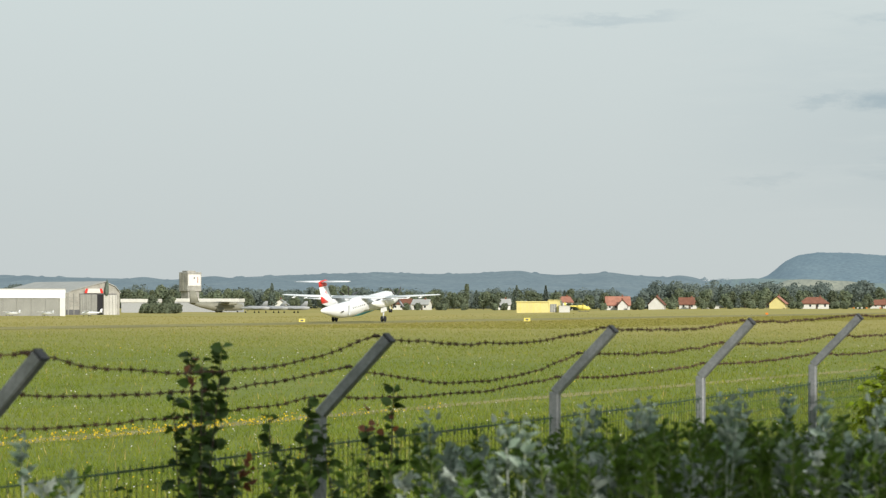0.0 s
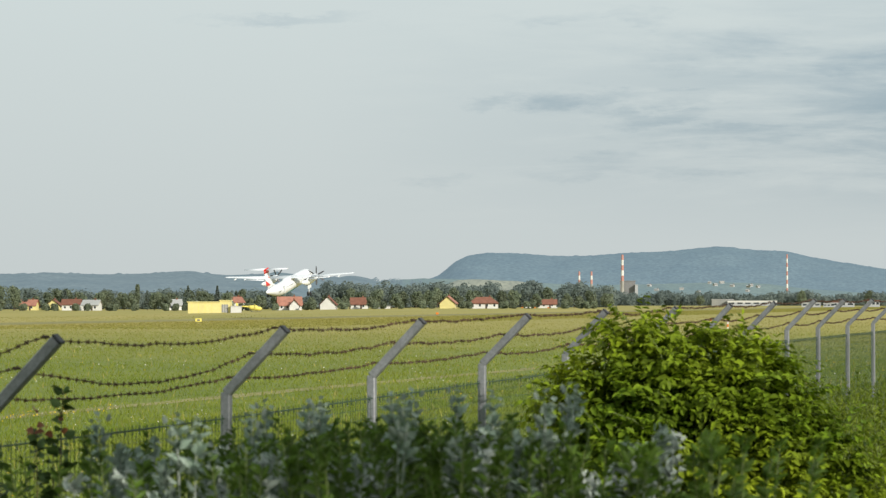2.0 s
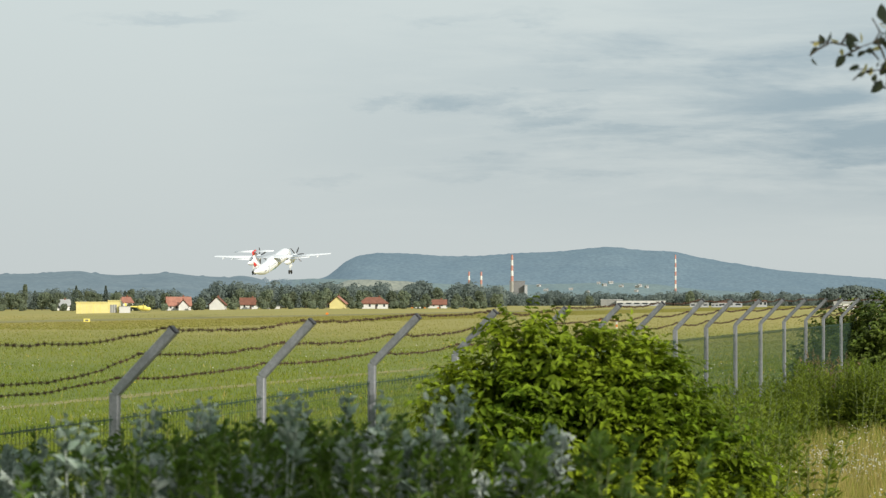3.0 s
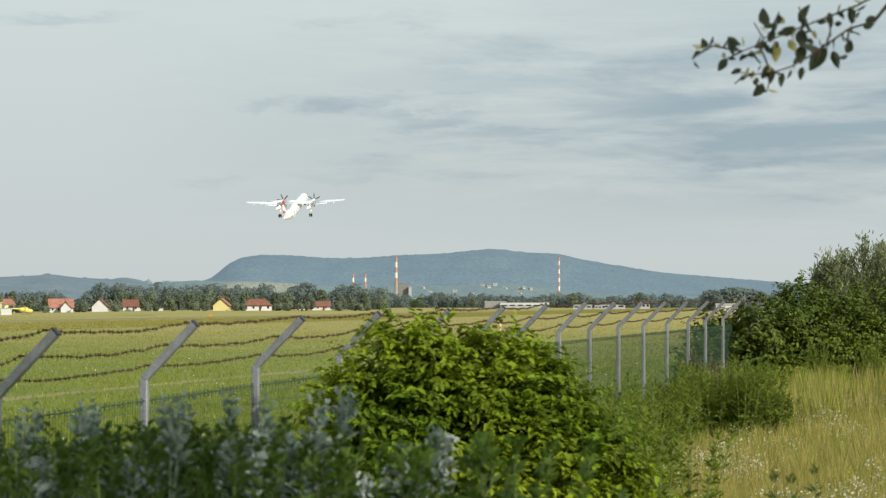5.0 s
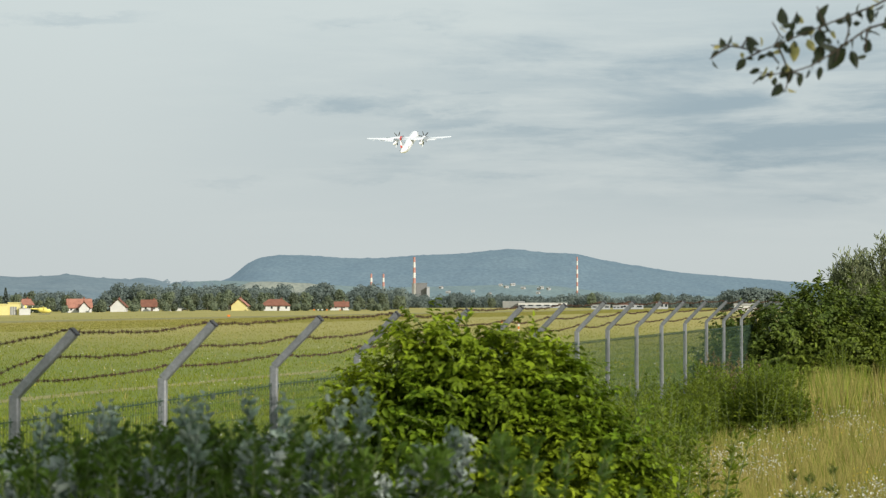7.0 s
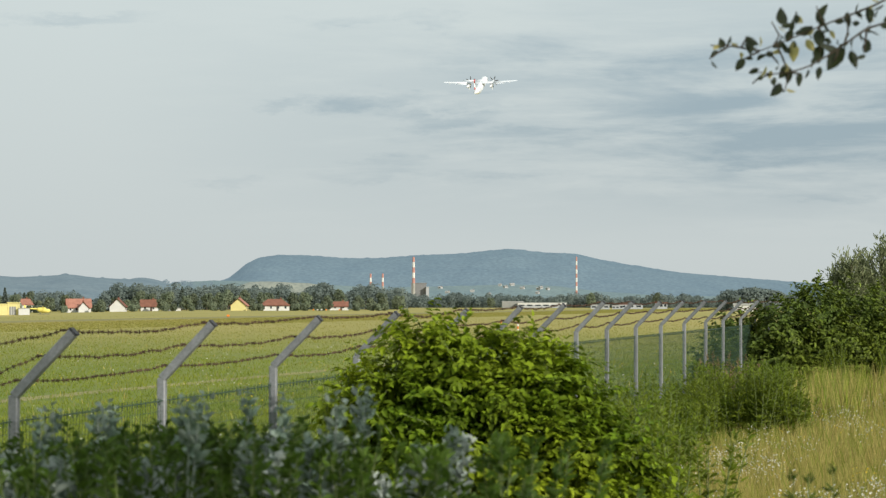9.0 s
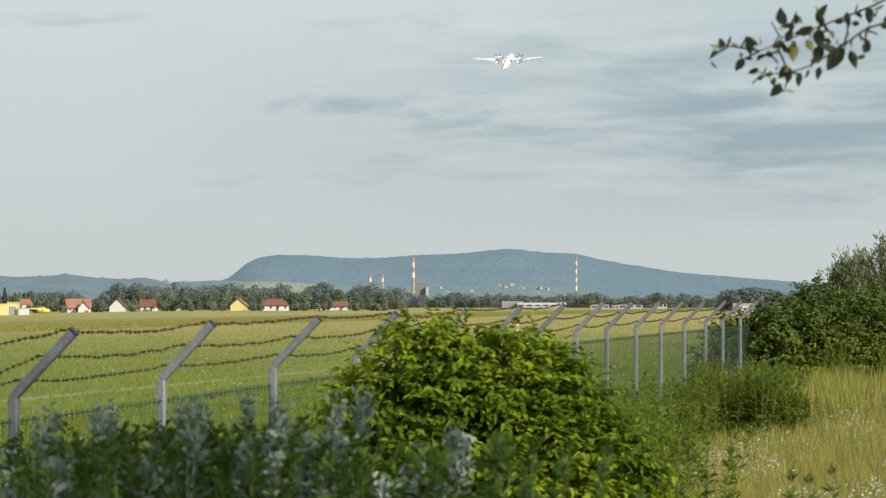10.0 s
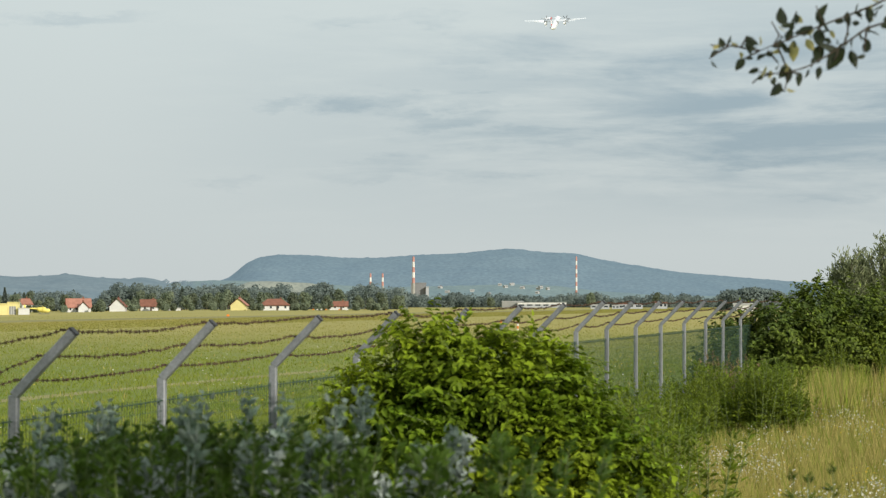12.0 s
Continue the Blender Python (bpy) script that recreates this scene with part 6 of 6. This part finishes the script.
def spots(seed, k, b0, b1, d0, d1):
    g = random.Random(seed)
    return [polar(g.uniform(b0, b1), g.uniform(d0, d1)) for _ in range(k)]


silver = [weed("silver_plant", h, 3, 0.10, 62, "leaf_silver", "stem_pale", 200 + 5 * i, "tall downy silver-leaved plant in the shade", "plant", 0.18, 0.36, "leaf_silver", "silver-leaved plants along the fence", 0.0, 0.5) for i, h in enumerate((1.97, 1.82, 1.66, 1.9, 1.5, 1.74, 1.58))]
sow(silver, spots(1, 66, -12.7, -6.6, 7.9, 10.6) + spots(2, 52, -7.0, -2.7, 7.8, 10.2) + spots(3, 5, -22, -20.0, 8.6, 9.4) + spots(4, 6, -2.8, -0.8, 8.6, 9.2), 7)
green = [weed("tall_weed", h, 4, 0.095, 110, "leaf_weed", "stem", 240 + 5 * i, "tall leafy green weed in the shade of a tree", "plant", 0.26, 0.34, None, "leafy weeds along the fence", 0.0) for i, h in enumerate((1.99, 1.86, 1.74, 1.62))]
sow(green, spots(5, 66, -12.4, -3.4, 8.4, 10.6) + spots(6, 34, -7.0, -3.0, 7.9, 9.2) + spots(15, 20, -11, -5, 7.6, 8.6), 8)
low = [weed("leafy_weed", h, 5, 0.10, 100, "leaf_weed", "stem", 270 + 5 * i, "broad leafy green weed before the shrub", "plant", 0.28, 0.42, None, "leafy weeds before the shrub", 0.0) for i, h in enumerate((1.72, 1.58, 1.5))]
sow(low, spots(16, 40, -3.6, 0.2, 7.6, 8.8) + spots(17, 22, -0.2, 2.6, 7.8, 9.0) + spots(8, 12, -21, -12.5, 8.8, 10.4), 13)
# broad dark sprouts climbing at the fence
for b, d, h, s, n in ((-18.1, 11.2, 2.32, 301, 5), (-17.85, 11.0, 1.95, 306, 4), (-16.95, 11.2, 1.86, 311, 4), (-15.85, 11.4, 2.0, 316, 3), (-14.05, 11.8, 2.05, 321, 4), (-18.5, 11.0, 1.7, 326, 4), (-13.75, 11.9, 1.75, 331, 3), (-21.6, 10.2, 1.6, 336, 3)):
    w = weed("climbing_sprout", h - 0.05, n, 0.072, 130, "leaf_dark", "bark", s, "dark leafy sprout growing up beside the fence", "plant", 0.18, 0.75, None, "sprouts beside the fence", -0.5, 0.35)
    x, y = polar(b, d)
    w.matrix_world = pose(x, y, gz(x, y))
    if s in (301, 311, 321):
        k = 9
        red = rng(s + 3)
        under(leaves("shoot_tip", np.stack([red.normal(size=k) * 0.03, red.normal(size=k) * 0.03, h - 0.3 + 0.12 * red.random(k)], 1), red.normal(size=(k, 3)), 0.055, 0.035, M["leaf_red"], s + 4), w, "reddish young shoot tip")["kind"] = "stuff"
# goldenrod-like weeds beyond the shrub and a clump on the verge
gold = [weed("verge_weed", h, 7, 0.105, 70, "leaf_verge", "stem", 350 + 5 * i, "bright green narrow-leaved weed on the verge", "plant", 0.2, 0.25, None, "green weeds on the verge", 0.25) for i, h in enumerate((1.35, 1.2, 1.05, 0.9))]
g_ = random.Random(9)
places = []
for k in range(32):
    d = g_.uniform(19.5, 46)
    places.append((-2.287 + 0.6305 * (d - 14.5) / 2.677 + g_.uniform(0.0, 0.9), d))
places += [(4.5 + g_.uniform(-0.72, 0.72), 37.5 + g_.uniform(-1.0, 1.4)) for _ in range(60)]
places += [(1.72 + g_.uniform(-0.3, 0.3), 20.0 + g_.uniform(-1.5, 3.5)) for _ in range(14)]
places += [(2.35 + g_.uniform(-0.4, 0.35), 27.5 + g_.uniform(-3, 3)) for _ in range(13)]
places += [(7.0 + g_.uniform(-0.6, 4.5), 54 + g_.uniform(-1.5, 1.0)) for _ in range(22)]
sow(gold, places, 10)
dock = [weed("dock_plant", h, 5, 0.10, 70, "seed_brown", "bark", 420 + 5 * i, "brown withered dock plant on the verge", "plant", 0.3, 0.3, None, "withered plants on the verge", 0.3) for i, h in enumerate((1.3, 1.1))]
sow(dock, [(5.2 + g_.uniform(-0.5, 0.7), 45 + g_.uniform(-1.5, 1.5)) for _ in range(7)], 15)
near = [weed("feathery_weed", h, 3, 0.085, 150, "leaf_weed", "stem", 380 + 5 * i, "feathery dark green weed near the viewer", "plant", 0.08, 0.14, None, "feathery weeds near the viewer", 0.1) for i, h in enumerate((1.62, 1.42))]
sow(near, [(1.27, 9.0), (1.08, 8.9), (1.42, 9.3), (0.95, 8.6), (1.33, 8.7)], 12)


# ---- the tree beside the viewer, with a bough hanging into view ----
def bough_tree():
    g = rng(401)
    x, y = 4.6, 1.5
    z = gz(x, y)
    ob = thing("tree", pose(x, y, z), "broadleaf tree with a bough hanging into view", "tree")
    bm = bmesh.new()
    tube(bm, [(0, 0, -0.2), (0.1, 0.05, 1.6), (0, 0.1, 3.4), (-0.1, 0.2, 6.5)], [0.2, 0.16, 0.13, 0.04], 10)
    P, D = [], []
    for k in range(62):
        a = g.random() * 6.283
        c = np.array([math.cos(a) * g.uniform(0.5, 4.2) + 0.9, math.sin(a) * g.uniform(0.5, 3.6) + 1.5, g.uniform(5.2, 8.8)])
        tube(bm, [(0, 0.1, min(c[2] - 0.8, 5.5)), tuple(c * np.array([0.5, 0.5, 0.97])), tuple(c)], [0.05, 0.03, 0.01], 5)
        n = 130
        P.append(c + unit(g.normal(size=(n, 3))) * g.random((n, 1)) ** 0.4 * 0.85)
        D.append(g.normal(size=(n, 3)) + np.array([0, 0, -0.3]))
    # the bough, out to the twigs that show
    tw = [Vector((1.610, 8.95, 4.507)), Vector((1.610, 8.95, 4.417))]
    o = Vector((x, y, z))
    tube(bm, [Vector((0, 0.1, 3.2)), Vector((-1.4, 3.2, 3.6)), Vector((-2.55, 5.9, 3.5)), tw[0] - o], [0.07, 0.05, 0.025, 0.006], 6)
    tube(bm, [Vector((-2.55, 5.9, 3.5)), Vector((-2.85, 6.9, 3.3)), tw[1] - o], [0.02, 0.012, 0.006], 6)
    part("trunk", bm, M["bark"], ob)
    P, D = np.concatenate(P), np.concatenate(D)
    under(leaves("crown", P, D, 0.14, 0.10, M["leaf_branch"], 402), ob)
    lines = [[(1.610, 8.95, 4.507), (1.549, 8.95, 4.474), (1.447, 8.95, 4.434), (1.345, 8.95, 4.395), (1.264, 8.95, 4.361), (1.193, 8.95, 4.332), (1.132, 8.95, 4.308)],
             [(1.610, 8.95, 4.417), (1.518, 8.95, 4.389), (1.437, 8.95, 4.332), (1.370, 8.95, 4.287), (1.305, 8.95, 4.251), (1.244, 8.95, 4.232), (1.173, 8.95, 4.224), (1.122, 8.95, 4.232)],
             [(1.132, 8.95, 4.308), (1.065, 8.95, 4.320), (1.016, 8.95, 4.328), (0.955, 8.95, 4.328)],
             [(1.020, 8.95, 4.324), (0.979, 8.95, 4.300), (0.951, 8.95, 4.279)],
             [(1.240, 8.95, 4.356), (1.248, 8.95, 4.405), (1.266, 8.95, 4.450)],
             [(1.345, 8.95, 4.395), (1.350, 8.95, 4.352), (1.350, 8.95, 4.304)],
             [(1.437, 8.95, 4.332), (1.451, 8.95, 4.379), (1.447, 8.95, 4.430)],
             [(1.193, 8.95, 4.332), (1.213, 8.95, 4.287), (1.236, 8.95, 4.226), (1.223, 8.95, 4.169)],
             [(1.173, 8.95, 4.224), (1.132, 8.95, 4.214), (1.105, 8.95, 4.190)],
             [(1.370, 8.95, 4.397), (1.350, 8.95, 4.430), (1.337, 8.95, 4.470)],
             [(1.162, 8.95, 4.308), (1.199, 8.95, 4.263)],
             [(1.244, 8.95, 4.232), (1.274, 8.95, 4.226)],
             [(1.132, 8.95, 4.308), (1.077, 8.95, 4.279)], [(1.065, 8.95, 4.320), (1.085, 8.95, 4.356)], [(1.518, 8.95, 4.389), (1.510, 8.95, 4.304)], [(1.183, 8.95, 4.328), (1.203, 8.95, 4.365), (1.175, 8.95, 4.413)], [(1.417, 8.95, 4.320), (1.402, 8.95, 4.271)]]
    P, D = [], []
    for ln in lines:
        q = [Vector(c) - o for c in ln]
        part("twig", tube(bmesh.new(), q, [0.0045 - 0.003 * i / len(q) for i in range(len(q))], 5), M["bark"], ob)
        for a, b in zip(q, q[1:]):
            n = max(1, int((b - a).length / 0.022))
            for s in range(n):
                P.append(list(a.lerp(b, g.random()) + Vector((g.normal(), g.normal(), g.normal())) * 0.012))
                D.append([g.normal(), g.normal() * 0.6, g.normal() - 0.35])
    # single leaves: a few ovate blades, folded along the midrib, shared by all
    shapes = []
    for w, bend in ((0.29, 0.10), (0.24, 0.16), (0.33, 0.05)):
        rim = [(0.0, 0.0), (0.14, 0.62), (0.36, 1.0), (0.62, 0.86), (0.86, 0.42), (1.0, 0.0)]
        v, f = [], []
        for u, k in rim:
            v += [(u, -w * k, 0.12 * k - bend * u * u), (u, 0, -bend * u * u), (u, w * k, 0.12 * k - bend * u * u)]
        for i in range(5):
            f += [(3 * i, 3 * i + 3, 3 * i + 4, 3 * i + 1), (3 * i + 1, 3 * i + 4, 3 * i + 5, 3 * i + 2)]
        for mat in ("leaf_branch", "leaf_branch", "leaf_branch", "leaf_branch", "leaf_branch", "leaf_yellow"):
            me = bpy.data.meshes.new("leaf")
            me.from_pydata(v, [], f)
            me.materials.append(M[mat])
            shapes.append(me)
    for p, d in zip(P, D):
        ax = Vector(d).normalized()
        side = ax.cross(Vector((g.normal(), g.normal() - 0.5, g.normal() + 0.6))).normalized()
        rot = Matrix((ax, side, ax.cross(side))).transposed().to_4x4()
        size = 0.044 * g.uniform(0.6, 1.15)
        leaf = new("leaf", shapes[int(g.integers(len(shapes)))])
        leaf.parent = ob
        leaf.matrix_local = Matrix.Translation(p) @ rot @ Matrix.Scale(size, 4)
    # the larger leaves: place, length and slant
    large = [(1.08, 4.36, 0.057, -35), (1.10, 4.35, 0.061, -95), (1.22, 4.40, 0.069, 100), (1.23, 4.34, 0.053, 70), (1.25, 4.34, 0.073, -85), (1.30, 4.35, 0.053, -60), (1.27, 4.37, 0.061, 25), (1.34, 4.41, 0.077, 65), (1.35, 4.39, 0.073, -95), (1.45, 4.45, 0.057, -85), (1.52, 4.47, 0.073, -80), (1.51, 4.30, 0.053, 75), (1.44, 4.32, 0.106, -130), (1.46, 4.31, 0.069, -70), (1.35, 4.33, 0.069, -95), (1.41, 4.32, 0.073, 170), (1.28, 4.23, 0.053, -100), (1.21, 4.19, 0.061, -130), (1.08, 4.28, 0.057, -130), (1.24, 4.25, 0.061, -95)]
    for k, (lx, lz, size, slant) in enumerate(large):
        ax = Vector((math.cos(radians(slant)), g.uniform(-0.3, 0.3), math.sin(radians(slant)))).normalized()
        side = ax.cross(Vector((g.normal() * 0.35, -1.0, 0.5 * g.normal()))).normalized()
        leaf = new("leaf", shapes[5 if k in (4, 5) else (0, 6, 12)[k % 3]])
        leaf.parent = ob
        leaf.matrix_local = Matrix.Translation(Vector((lx, 8.95, lz)) - o) @ Matrix((ax, side, ax.cross(side))).transposed().to_4x4() @ Matrix.Scale(size, 4)


bough_tree()
motions()
